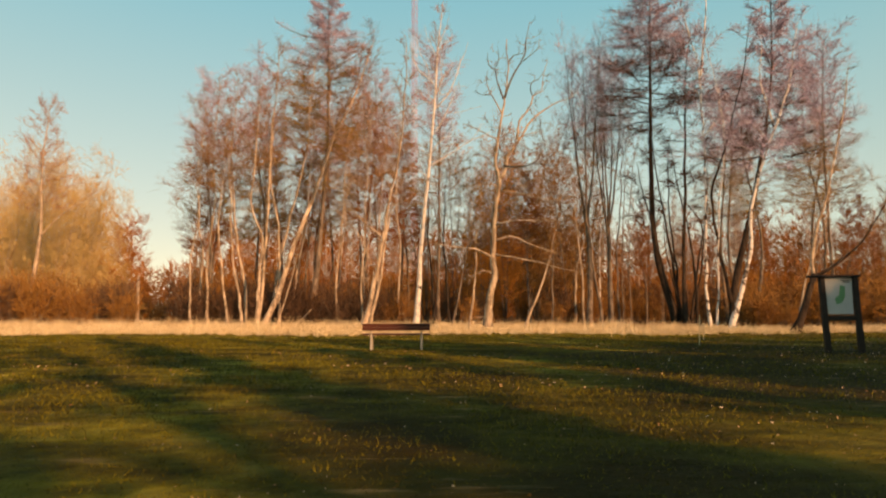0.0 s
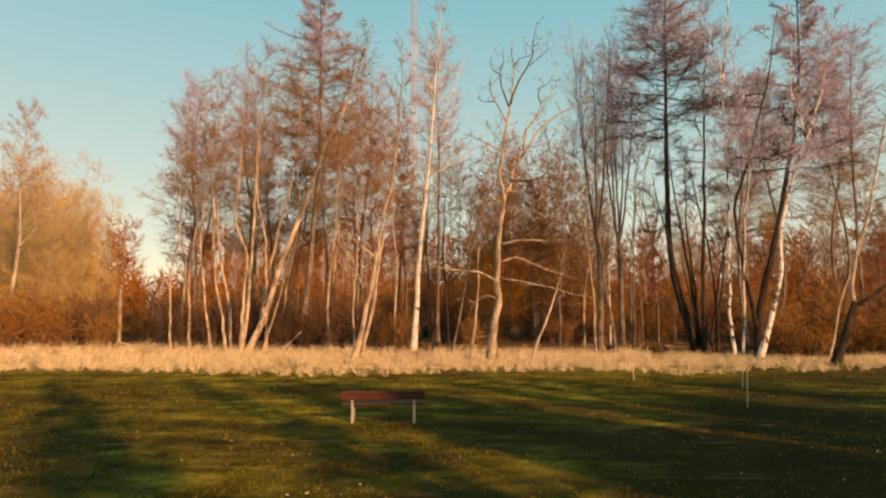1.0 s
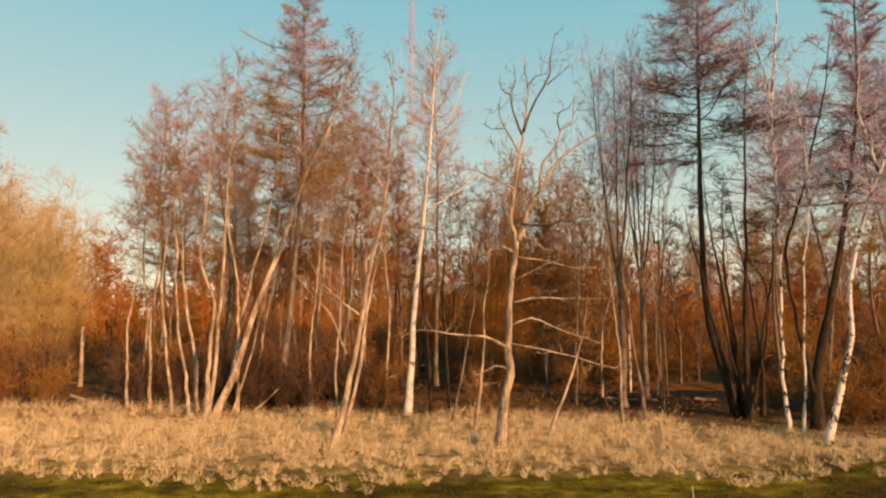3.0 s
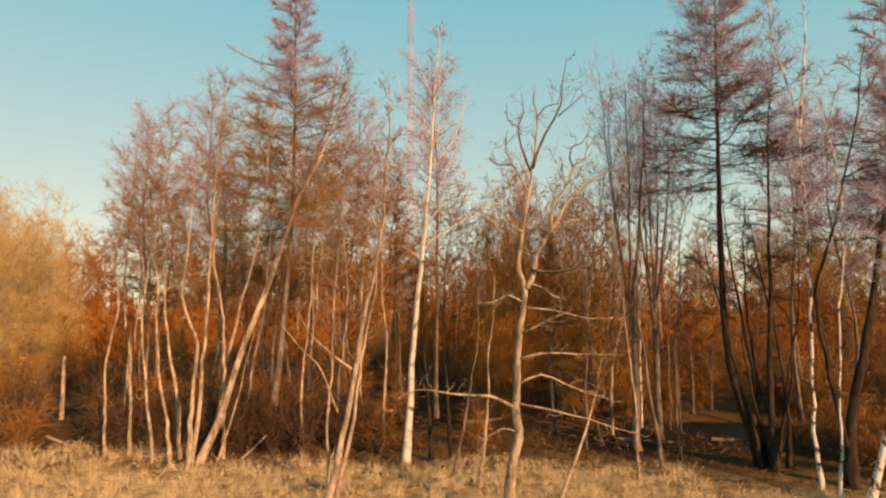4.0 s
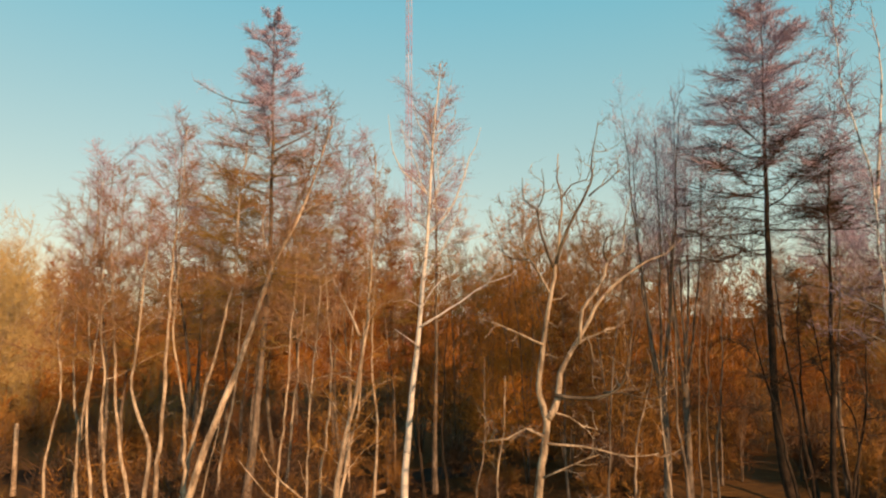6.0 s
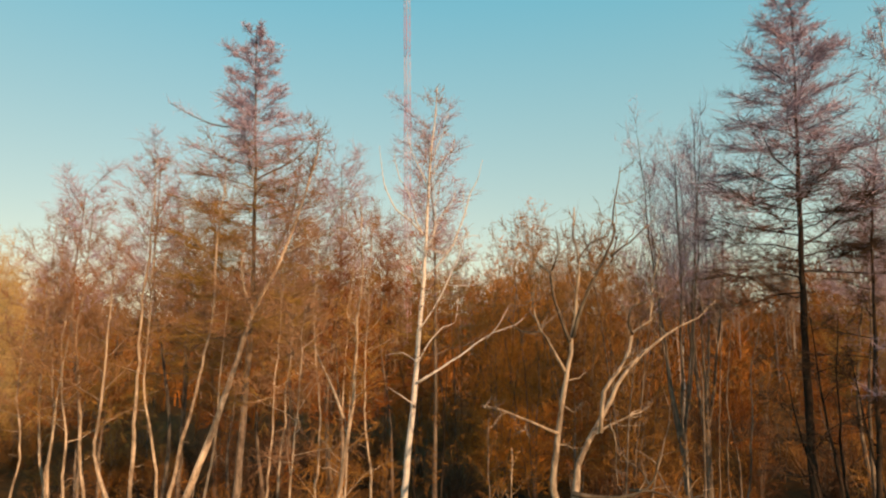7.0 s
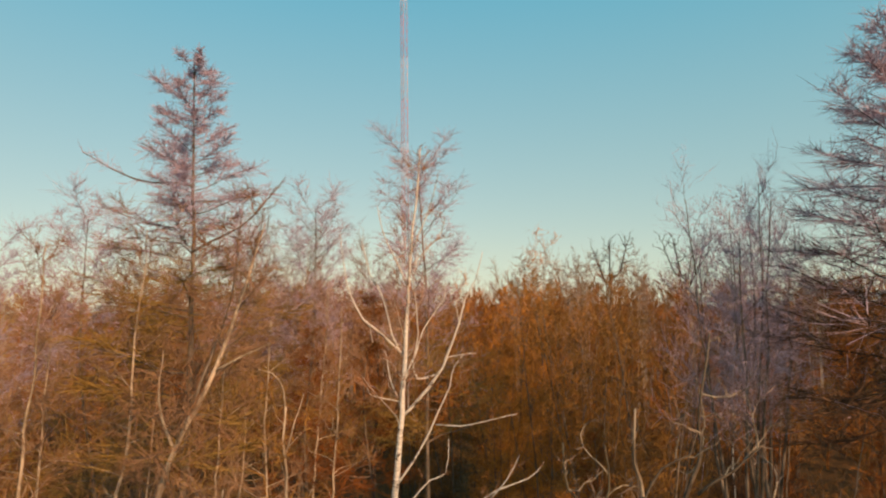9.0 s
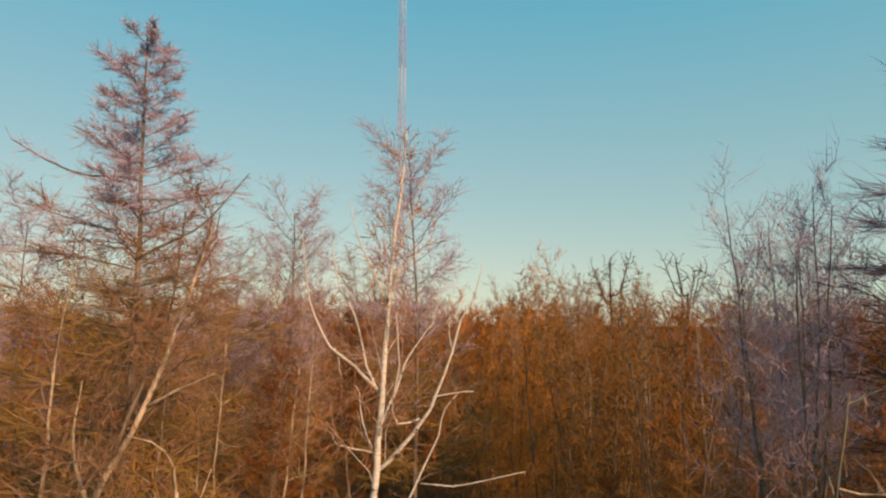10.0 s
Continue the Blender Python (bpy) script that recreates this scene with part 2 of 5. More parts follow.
STAKE = wood_material("bleached_stake_wood", (0.7, 0.6, 0.36), (0.45, 0.36, 0.2))
PAPER = paint_material("poster_paper", (0.52, 0.53, 0.48), (0.36, 0.4, 0.34), 0.4)
GREENP = paint_material("poster_green", (0.05, 0.30, 0.14), (0.1, 0.4, 0.22), 0.4)
INK = paint_material("poster_ink", (0.06, 0.07, 0.06), (0.12, 0.12, 0.1), 0.4)
RED = paint_material("mast_red", (0.72, 0.22, 0.24), (0.6, 0.3, 0.28))
WHITE = paint_material("mast_white", (0.8, 0.53, 0.54), (0.65, 0.5, 0.48))


# ---- mesh helpers ----
def mesh_of(name, verts, faces, material, smooth=True):
    me = bpy.data.meshes.new(name)
    me.from_pydata([tuple(v) for v in verts], [], faces)
    me.materials.append(material)
    if smooth:
        me.polygons.foreach_set("use_smooth", np.ones(len(me.polygons), dtype=bool))
    me.update()
    return me


def loose_mesh(name, v, material):
    """A mesh of separate blades: v is an array (n, corners, 3)."""
    n, c = v.shape[:2]
    me = bpy.data.meshes.new(name)
    me.vertices.add(n * c)
    me.vertices.foreach_set("co", np.ascontiguousarray(v, dtype=np.float32).ravel())
    me.loops.add(n * c)
    me.loops.foreach_set("vertex_index", np.arange(n * c, dtype=np.int32))
    me.polygons.add(n)
    me.polygons.foreach_set("loop_start", np.arange(0, n * c, c, dtype=np.int32))
    me.materials.append(material)
    me.update(calc_edges=True)
    return me


def part(name, mesh, parent, label="", kind=""):
    ob = new(name, mesh)
    ob.parent = parent
    return tagged(ob, label, kind=kind)


def thing(name, place, label, category, group="", kind="", turn=0.0):
    ob = new(name)
    ob.empty_display_size = 0.2
    ob.matrix_basis = pose(*place, 0, 0, turn)
    return tagged(ob, label, category, group, kind)


def unit(v):
    return v / np.maximum(np.linalg.norm(v, axis=-1, keepdims=True), 1e-9)


def spline(pts, step=0.6):
    """Catmull-Rom through a few waypoints."""
    p = np.array(pts, float)
    if len(p) == 2:
        p = np.array([p[0], (p[0] + p[1]) / 2, p[1]])
    q = np.vstack([2 * p[0] - p[1], p, 2 * p[-1] - p[-2]])
    out = []
    for i in range(1, len(q) - 2):
        a, b, c, d = q[i - 1:i + 3]
        n = max(2, int(np.linalg.norm(c - b) / step))
        for t in np.linspace(0, 1, n, endpoint=False):
            out.append(0.5 * (2 * b + (c - a) * t + (2 * a - 5 * b + 4 * c - d) * t * t + (3 * b - a - 3 * c + d) * t ** 3))
    out.append(p[-1])
    return np.array(out)


def tube(path, r0, r1, sides=7, power=1.0, flare=0.0, rng=None, rough=0.0):
    """Verts and faces of a tapered limb along a path, knobbly by rough."""
    n = len(path)
    tan = unit(np.gradient(path, axis=0))
    ref = np.array([0.0, 1.0, 0.0]) if abs(tan[0][1]) < 0.9 else np.array([1.0, 0, 0])
    u = unit(np.cross(tan, ref))
    w = np.cross(tan, u)
    f = np.linspace(0, 1, n)
    rad = r0 + (r1 - r0) * f ** power
    if flare:
        rad = rad + r0 * flare * np.exp(-f * 18)
    a = np.linspace(0, 2 * np.pi, sides, endpoint=False)
    k = rad[:, None] * (1 + (rng.normal(0, rough, (n, sides)) if rough else 0))
    v = path[:, None, :] + k[..., None] * (np.cos(a)[None, :, None] * u[:, None, :] + np.sin(a)[None, :, None] * w[:, None, :])
    faces = [(i * sides + j, i * sides + (j + 1) % sides, (i + 1) * sides + (j + 1) % sides, (i + 1) * sides + j) for i in range(n - 1) for j in range(sides)]
    faces.append(tuple(range(sides - 1, -1, -1)))
    faces.append(tuple((n - 1) * sides + j for j in range(sides)))
    return v.reshape(-1, 3), faces


def joined(bits):
    verts, faces, k = [], [], 0
    for v, f in bits:
        verts.append(v)
        faces += [tuple(i + k for i in q) for q in f]
        k += len(v)
    return np.vstack(verts), faces


def slivers(a, d, length, width, rng):
    """Thin pointed twigs from the points a along d: an array (n, 3, 3)."""
    side = unit(np.cross(d, rng.normal(size=d.shape))) * (width / 2)[:, None]
    return np.stack([a - side, a + side, a + d * length[:, None]], 1)


def blades(a, d, length, width, rng, tip=0.25):
    """Thin tapered blades from the points a along the directions d: an array (n, 4, 3)."""
    side = unit(np.cross(d, rng.normal(size=d.shape))) * (width / 2)[:, None]
    b = a + d * length[:, None]
    return np.stack([a - side, a + side, b + side * tip, b - side * tip], 1)


def box(sx, sy, sz, at=(0, 0, 0), bevel=0.01, turn=None):
    """A bevelled bar as verts and faces."""
    bm = bmesh.new()
    bmesh.ops.create_cube(bm, size=1)
    bmesh.ops.scale(bm, vec=(sx, sy, sz), verts=bm.verts)
    if bevel:
        bmesh.ops.bevel(bm, geom=bm.edges[:], offset=bevel, segments=2, affect="EDGES", profile=0.5)
    m = Matrix.Translation(at) @ (turn if turn else Matrix())
    bmesh.ops.transform(bm, matrix=m, verts=bm.verts)
    bm.verts.ensure_lookup_table()
    v = np.array([x.co[:] for x in bm.verts])
    f = [tuple(x.index for x in p.verts) for p in bm.faces]
    bm.free()
    return v, f


# ---- the ground ----
def water_depth(x, y):
    """How far the ground dips: the bog pool and the winding ditch."""
    pool = np.exp(-(((x - 18.5) / 4.0) ** 2 + ((y - 53.5) / 4.0) ** 2) ** 2)
    mid = 63 + 3.5 * np.sin(x / 8.0) + 0.12 * x
    ditch = np.exp(-((y - mid) / 2.6) ** 4) * (1 / (1 + np.exp(np.clip((x - 6) / 1.5, -50, 50)))) * (1 / (1 + np.exp(np.clip((-34 - x) / 2.0, -50, 50))))
    return pool + ditch


def ground_z(x, y):
    x, y = np.asarray(x, float), np.asarray(y, float)
    wood = 1 / (1 + np.exp(np.clip(-(y - 43) / 1.5, -50, 50)))
    lump = 0.10 * np.sin(x * 0.9 + 1.3 * np.sin(y * 0.5)) * np.sin(y * 0.8 + x * 0.2) + 0.05 * np.sin(2.3 * x + y) * np.sin(1.9 * y - 0.4 * x)
    lawn = 0.03 * np.sin(x * 0.35 + 0.4) * np.sin(y * 0.3)
    return np.where(wood > 0.01, lump * wood, 0) + lawn - 0.75 * water_depth(x, y)


def build_ground():
    xs = np.concatenate([[-2500, -900, -400, -200, -120], np.arange(-80, 80.1, 0.8), [120, 200, 400, 900, 2500]])
    ys = np.concatenate([[-2500, -900, -300, -120, -60], np.arange(-30, 110.1, 0.8), [140, 200, 400, 900, 2500]])
    gx, gy = np.meshgrid(xs, ys)
    v = np.stack([gx, gy, ground_z(gx, gy)], -1).reshape(-1, 3)
    nx = len(xs)
    f = [(j * nx + i, j * nx + i + 1, (j + 1) * nx + i + 1, (j + 1) * nx + i) for j in range(len(ys) - 1) for i in range(nx - 1)]
    tagged(new("ground", mesh_of("ground", v, f, GROUND)), "green lawn running into straw and brown leaf litter", "ground", kind="structure")
    xs, ys = np.linspace(-42, 28, 15), np.linspace(44, 74, 9)
    gx, gy = np.meshgrid(xs, ys)
    v = np.stack([gx, gy, np.full_like(gx, -0.42)], -1).reshape(-1, 3)
    f = [(j * 15 + i, j * 15 + i + 1, (j + 1) * 15 + i + 1, (j + 1) * 15 + i) for j in range(8) for i in range(14)]
    tagged(new("water", mesh_of("water", v, f, WATER)), "dark still bog water in ditch and pool", "water", kind="structure")


build_ground()


# ---- trees ----
class Tree:
    """Stems, limbs and a crown of branches and twigs, gathered and then linked as parts of one thing."""

    def __init__(self, seed):
        self.rng = np.random.default_rng(seed)
        self.parts, self.branches, self.twig = [], [], []

    def stem(self, pts, r0, r1, bark, name="trunk", sides=8, flare=0.6, power=0.85, step=0.5):
        path = spline(pts, step)
        n = len(path)
        wob = self.rng.normal(0, 1, (n, 3)).cumsum(0)
        wob -= np.linspace(0, 1, n)[:, None] * wob[-1]
        path = path + wob * (0.018 if r0 > 0.14 else 0.036) * np.array([1, 1, 0])
        self.parts.append((name, tube(path, r0, r1, sides, power, flare, self.rng, 0.035), bark))
        self.path = path
        return path

    def limb(self, pts, r0, r1, bark, twigs=0, twig_len=0.7, up=0.3):
        path = spline(pts, 0.35)
        n = len(path)
        wob = self.rng.normal(0, 1, (n, 3)).cumsum(0)
        wob -= np.linspace(0, 1, n)[:, None] * wob[-1]
        path = path + wob * 0.02
        self.parts.append(("limb", tube(path, r0, r1, 6, 0.9, 0.0, self.rng, 0.04), bark))
        if twigs:
            self.sprays([path], twigs, twig_len, up)
        self.last = path
        return path

    def sprays(self, paths, per, length, up, flat=1.0, fine=5, width=1.0, start=0.2):
        """Side twigs and, on them, fine twigs along branch paths."""
        rng = self.rng
        if fine > 3 and width < 5:
            per, fine = (2.0 if width > 1.4 else 2.6) * per, max(2, int(fine / 2.4 + 0.5))
        for path in paths:
            n = max(1, int(rng.normal(per, per * 0.2)))
            t = start + (1 - start) * rng.random(n) ** 0.8
            k = t * (len(path) - 1)
            i = np.minimum(k.astype(int), len(path) - 2)
            a = path[i] + (path[i + 1] - path[i]) * (k - i)[:, None]
            along = unit(path[i + 1] - path[i])
            d = along * 0.55 + rng.normal(0, 0.75, (n, 3)) * np.array([1, 1, flat])
            d[:, 2] += up
            d = unit(d)
            ln = length * (0.35 + 1.0 * rng.random(n)) * (1.1 - 0.45 * t)
            self.twig.append(slivers(a, d, ln, np.full(n, 0.025 * width), rng))
            m = n * fine
            j = np.repeat(np.arange(n), fine)
            s = 0.15 + 0.85 * rng.random(m)
            a2 = a[j] + d[j] * (ln[j] * s)[:, None]
            d2 = d[j] * 0.8 + rng.normal(0, 0.5, (m, 3)) * np.array([1, 1, flat])
            d2[:, 2] += up * 0.7
            d2 = unit(d2)
            self.twig.append(slivers(a2, d2, ln[j] * (0.35 + 0.75 * rng.random(m)), 0.0165 * width * (0.6 + 0.8 * rng.random(m)), rng))

    def crooked(self, path, n, length, r, twigs=6, start=0.25):
        """Short side branches that bend at every joint, as on old oaks."""
        rng = self.rng
        for i in range(n):
            k = (start + (1 - start) * (i + rng.random()) / n) * (len(path) - 1)
            b = min(int(k), len(path) - 2)
            p = [path[b] + (path[b + 1] - path[b]) * (k - b)]
            d = unit(unit(path[b + 1] - path[b]) * 0.5 + rng.normal(0, 0.7, 3) * np.array([1, 0.6, 1]) + np.array([0, 0, 0.25]))
            size = length * (0.5 + 0.8 * rng.random())
            for j in range(5):
                p.append(p[-1] + d * size * 0.22)
                d = unit(d + rng.normal(0, 0.42, 3) + np.array([0, 0, 0.12]))
            p = np.array(p)
            self.branches.append(tube(p, r, r * 0.35, 4, 1.0))
            self.sprays([p], twigs, size * 0.4, 0.15, fine=3, width=0.8)

    def crown(self, path, z0, z1, n, reach, elev, droop=0.0, per=10, fine=6, up=0.15, flat=1.0, r=0.03, low=1.0, twig=0.32, width=1.0):
        """n branches off a stem between two heights. reach: length at the bottom and at the top; elev: their rise there, in degrees."""
        rng = self.rng
        zs = path[:, 2]
        az0 = rng.random() * 6.3
        made = []
        for i in range(n):
            f = ((i + rng.random()) / n) ** low
            z = z0 + (z1 - z0) * f
            k = np.interp(z, zs, np.arange(len(zs)))
            b = min(int(k), len(path) - 2)
            a = path[b] + (path[b + 1] - path[b]) * (k - b)
            az = az0 + i * 2.4 + rng.normal(0, 0.5)
            length = (reach[0] + (reach[1] - reach[0]) * f) * (0.65 + 0.5 * rng.random())
            e = radians(elev[0] + (elev[1] - elev[0]) * f + rng.normal(0, 8))
            d = np.array([math.cos(az) * math.cos(e), math.sin(az) * math.cos(e), math.sin(e)])
            t = np.linspace(0, 1, 6)[:, None]
            p = a + d * length * t + np.array([0, 0, -droop * length]) * t ** 2
            p[1:] += rng.normal(0, 0.03 * length, (5, 3))
            rr = r * (0.5 + length / max(reach)) * (1 - 0.4 * f)
            self.branches.append(tube(p[[0, 1, 3, 5]], rr, rr * 0.3, 3, 1.0))
            self.sprays([p], per, length * twig, up, flat, fine, width)
            made.append(p)
        return made

    def link(self, name, place, label, category, group, bark, twigs, turn=0.0, low=None):
        root = thing(name, place, label, category, group, turn=turn)
        for nm, (v, f), mat in self.parts:
            part(nm, mesh_of(nm, v, f, mat), root)
        if self.branches or self.twig:
            v, f = joined(self.branches) if self.branches else (np.zeros((0, 3)), [])
            tw = np.vstack(self.twig)
            n, k = len(v), len(f)
            f = f + [(n + 3 * i, n + 3 * i + 1, n + 3 * i + 2) for i in range(len(tw))]
            me = mesh_of("crown", np.vstack([v, tw.reshape(-1, 3)]), f, bark, False)
            me.materials.append(twigs)
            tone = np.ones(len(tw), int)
            # the lower crown takes a second twig colour, mixed around that height
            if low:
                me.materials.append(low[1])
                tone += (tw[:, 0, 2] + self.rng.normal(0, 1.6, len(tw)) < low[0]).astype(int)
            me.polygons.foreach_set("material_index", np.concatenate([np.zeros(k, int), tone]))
            part("crown", me, root, kind="stuff")
        return root


def rel(base, *pts):
    """Waypoints given in the world, made relative to a tree's base."""
    return [(x - base[0], y - base[1], z) for x, y, z in pts]


def at_ground(x, y, sink=0.06):
    return (x, y, float(ground_z(x, y)) - sink)


def white_birch():
    b = (-1.85, 42.0)
    t = Tree(11)
    P = t.stem(rel(b, (-1.85, 42.0, 0), (-1.3, 41.6, 6.7), (-0.85, 41.2, 11.2), (-0.6, 41.0, 14.6), (-0.45, 41.0, 17.2), (-0.05, 40.9, 21.8)), 0.165, 0.015, WHITE_BIRCH, power=1.15)
    for pts, r, lean in (
        (((-0.65, 16.2), (-1.2, 16.7), (-1.64, 17.1), (-1.96, 17.7), (-2.16, 18.5), (-2.24, 19.5)), 0.038, -0.08),
        (((-1.58, 17.05), (-1.45, 16.8), (-1.38, 16.5)), 0.012, -0.1),
        (((-0.6, 16.1), (-0.9, 16.7), (-1.2, 17.8), (-1.5, 18.4), (-1.7, 19.1), (-1.76, 19.5)), 0.032, 0.1),
        (((-0.43, 18.0), (-0.82, 18.9), (-1.08, 19.5), (-1.23, 20.2)), 0.026, -0.1),
        (((-0.7, 15.0), (-0.95, 15.5), (-1.05, 16.1), (-1.17, 16.25)), 0.022, 0.1),
        (((-0.64, 14.85), (-1.1, 15.0), (-1.4, 15.1), (-1.5, 15.3)), 0.02, -0.12),
        (((-0.64, 14.5), (-0.2, 15.0), (0.3, 15.6), (0.6, 16.1), (0.95, 17.0), (1.13, 17.7), (1.38, 18.2), (1.62, 18.9)), 0.05, -0.06),
        (((0.54, 16.0), (0.96, 16.1), (1.43, 16.15)), 0.014, 0.12),
        (((0.95, 16.95), (0.87, 17.4), (0.9, 17.8)), 0.012, 0.1),
        (((-0.52, 15.5), (-0.24, 16.1), (-0.06, 16.7), (0.23, 17.2), (0.53, 17.6), (0.61, 18.0)), 0.03, 0.12),
        (((0.3, 15.6), (-0.2, 15.45), (-0.28, 16.0), (-0.18, 16.7), (-0.16, 17.4), (-0.24, 18.0), (-0.12, 18.9)), 0.024, -0.1),
        (((-0.37, 18.5), (-0.03, 19.0), (0.42, 19.4), (0.6, 19.9)), 0.02, 0.1),
        (((-0.28, 19.0), (0.06, 19.8), (0.27, 20.4), (0.43, 21.0)), 0.02, -0.1),
        (((-0.31, 18.7), (-0.42, 19.6), (-0.43, 20.3)), 0.018, 0.1),
        (((-0.78, 12.7), (-0.13, 13.6), (0.31, 14.5), (0.66, 15.3), (0.78, 15.8), (1.08, 16.2)), 0.034, -0.12),
        (((0.3, 14.3), (0.96, 14.25), (1.66, 14.4), (2.45, 14.6)), 0.018, -0.1),
        (((-0.9, 11.4), (-0.4, 12.2), (0.1, 12.7), (0.53, 12.85), (0.62, 13.8)), 0.026, 0.14),
        (((-0.9, 10.7), (0.6, 11.6), (1.9, 12.4), (2.75, 12.75), (3.2, 13.2)), 0.05, 0.08),
        (((1.7, 12.25), (2.2, 12.9), (2.5, 13.5)), 0.018, -0.1),
        (((-0.95, 9.9), (-1.5, 10.3), (-1.95, 10.6)), 0.022, -0.1),
        (((-0.9, 11.5), (-1.4, 11.8), (-2.1, 11.7)), 0.016, 0.1),
    ):
        Q = t.limb(rel(b, *[(x, 41.1 + lean * i, z) for i, (x, z) in enumerate(pts)]), r, 0.008, WHITE_BIRCH)
        t.sprays([Q], 4, 0.6, 0.3, fine=3, width=0.7)
    t.crown(P, 14, 21.5, 26, (1.9, 0.9), (50, 60), 0.1, 7, 6, 0.2, r=0.011, width=0.8, twig=0.4)
    t.link("birch_tree", at_ground(*b), "slender white birch with pale limbs at the wood edge", "birch tree", "", WHITE_BIRCH, TW_BIRCH)


def gnarled_oak():
    b = (2.4, 33.3)
    Y = 33.5
    t = Tree(12)

    def way(*pts, lean=0.0):
        return [(x - b[0], Y + lean * i - b[1], z) for i, (x, z) in enumerate(pts)]

    P = t.stem(way((2.4, 0), (2.62, 2.1), (2.88, 2.9), (2.8, 4.0), (2.84, 5.6), (2.92, 6.6), (3.2, 8.1), (3.0, 8.9), (3.02, 9.5), (3.2, 10.9), (3.4, 11.9), (3.5, 12.6), (3.62, 13.4), (3.7, 14.5), (3.58, 15.1), (3.62, 15.9)), 0.21, 0.015, OAKB, step=0.3)
    t.crooked(P[len(P) // 2:], 7, 0.9, 0.018)
    for pts, r, lean, n in (
        (((3.2, 8.2), (3.5, 8.7), (3.6, 9.4), (3.85, 9.9), (4.22, 10.4), (4.96, 11.6), (5.7, 12.2), (6.5, 12.75), (7.2, 13.05), (7.8, 13.55)), 0.11, 0.2, 9),
        (((4.1, 10.3), (4.25, 11.3), (4.6, 11.8), (4.9, 12.3), (5.0, 12.7), (5.5, 13.0), (5.6, 13.7), (5.8, 14.6)), 0.06, 0.05, 7),
        (((5.0, 12.7), (4.88, 13.0), (5.0, 13.4), (5.35, 13.5), (5.5, 13.9)), 0.035, -0.1, 3),
        (((3.5, 12.6), (3.8, 13.5), (4.2, 14.2), (4.5, 14.7), (4.72, 15.3), (4.65, 15.6), (4.9, 17.0)), 0.055, 0.05, 6),
        (((4.5, 14.6), (5.0, 15.0), (5.4, 15.4)), 0.028, -0.1, 3),
        (((3.7, 14.5), (4.0, 15.0), (4.5, 15.2), (4.7, 15.8)), 0.026, 0.1, 3),
        (((3.42, 12.5), (3.2, 13.2), (3.1, 13.7), (3.0, 14.3), (2.7, 14.6), (2.6, 15.3)), 0.05, 0.1, 5),
        (((3.0, 14.3), (3.2, 14.8), (3.1, 15.4)), 0.022, -0.1, 2),
        (((3.38, 11.7), (3.0, 12.3), (2.7, 12.8), (2.5, 13.4), (2.55, 14.0)), 0.045, -0.08, 5),
        (((2.7, 12.8), (2.2, 12.8), (1.9, 13.1)), 0.022, 0.1, 2),
        (((3.35, 8.9), (4.1, 8.85), (4.75, 8.9), (5.1, 9.1), (5.3, 9.5), (5.35, 10.0)), 0.065, -0.12, 5),
        (((4.75, 8.95), (5.3, 9.0), (5.9, 8.8), (6.4, 8.9)), 0.035, -0.1, 4),
        (((3.1, 10.3), (2.5, 10.6), (1.8, 10.9), (1.2, 11.05)), 0.04, -0.15, 5),
        (((4.0, 10.3), (4.6, 10.6), (5.2, 10.75)), 0.035, 0.15, 4),
        (((4.3, 10.5), (4.5, 10.0), (4.5, 9.5)), 0.022, 0.1, 2),
        (((3.2, 8.4), (3.8, 8.2), (4.2, 7.9), (4.7, 7.8)), 0.035, 0.2, 4),
        (((3.0, 7.7), (2.5, 7.95), (2.0, 7.7), (1.2, 7.65)), 0.045, -0.15, 6),
        (((3.0, 7.5), (4.2, 7.4), (5.5, 7.1), (6.4, 7.15)), 0.045, 0.15, 7),
        (((3.0, 6.6), (3.8, 7.0), (4.5, 7.3)), 0.035, -0.2, 4),
        (((2.9, 5.7), (4.0, 5.9), (5.3, 5.8), (6.5, 5.85)), 0.055, -0.2, 8),
        (((2.85, 4.8), (3.7, 5.1), (4.5, 4.8), (5.4, 4.4), (6.3, 4.15)), 0.05, 0.1, 7),
        (((2.8, 4.1), (3.9, 3.9), (4.9, 3.7), (6.1, 3.35), (7.1, 3.1)), 0.05, -0.2, 7),
        (((2.75, 3.9), (1.8, 4.35), (0.5, 4.5), (-0.7, 4.65), (-1.5, 4.3)), 0.07, -0.2, 9),
        (((2.75, 3.1), (2.2, 3.25), (1.5, 2.9)), 0.028, -0.2, 3),
    ):
        # upper limbs and two side limbs carry that shade in their bark colour
        Q = t.limb(way(*pts, lean=lean), r, 0.011, OAKD if pts[0][1] > 12 or 8.85 <= pts[0][1] <= 9 else OAKB)
        t.crooked(Q, n, 0.75, 0.013)
    t.link("oak_tree", at_ground(*b), "bare gnarled oak with crooked limbs in straw grass", "oak tree", "", OAKB, TW_GREY)


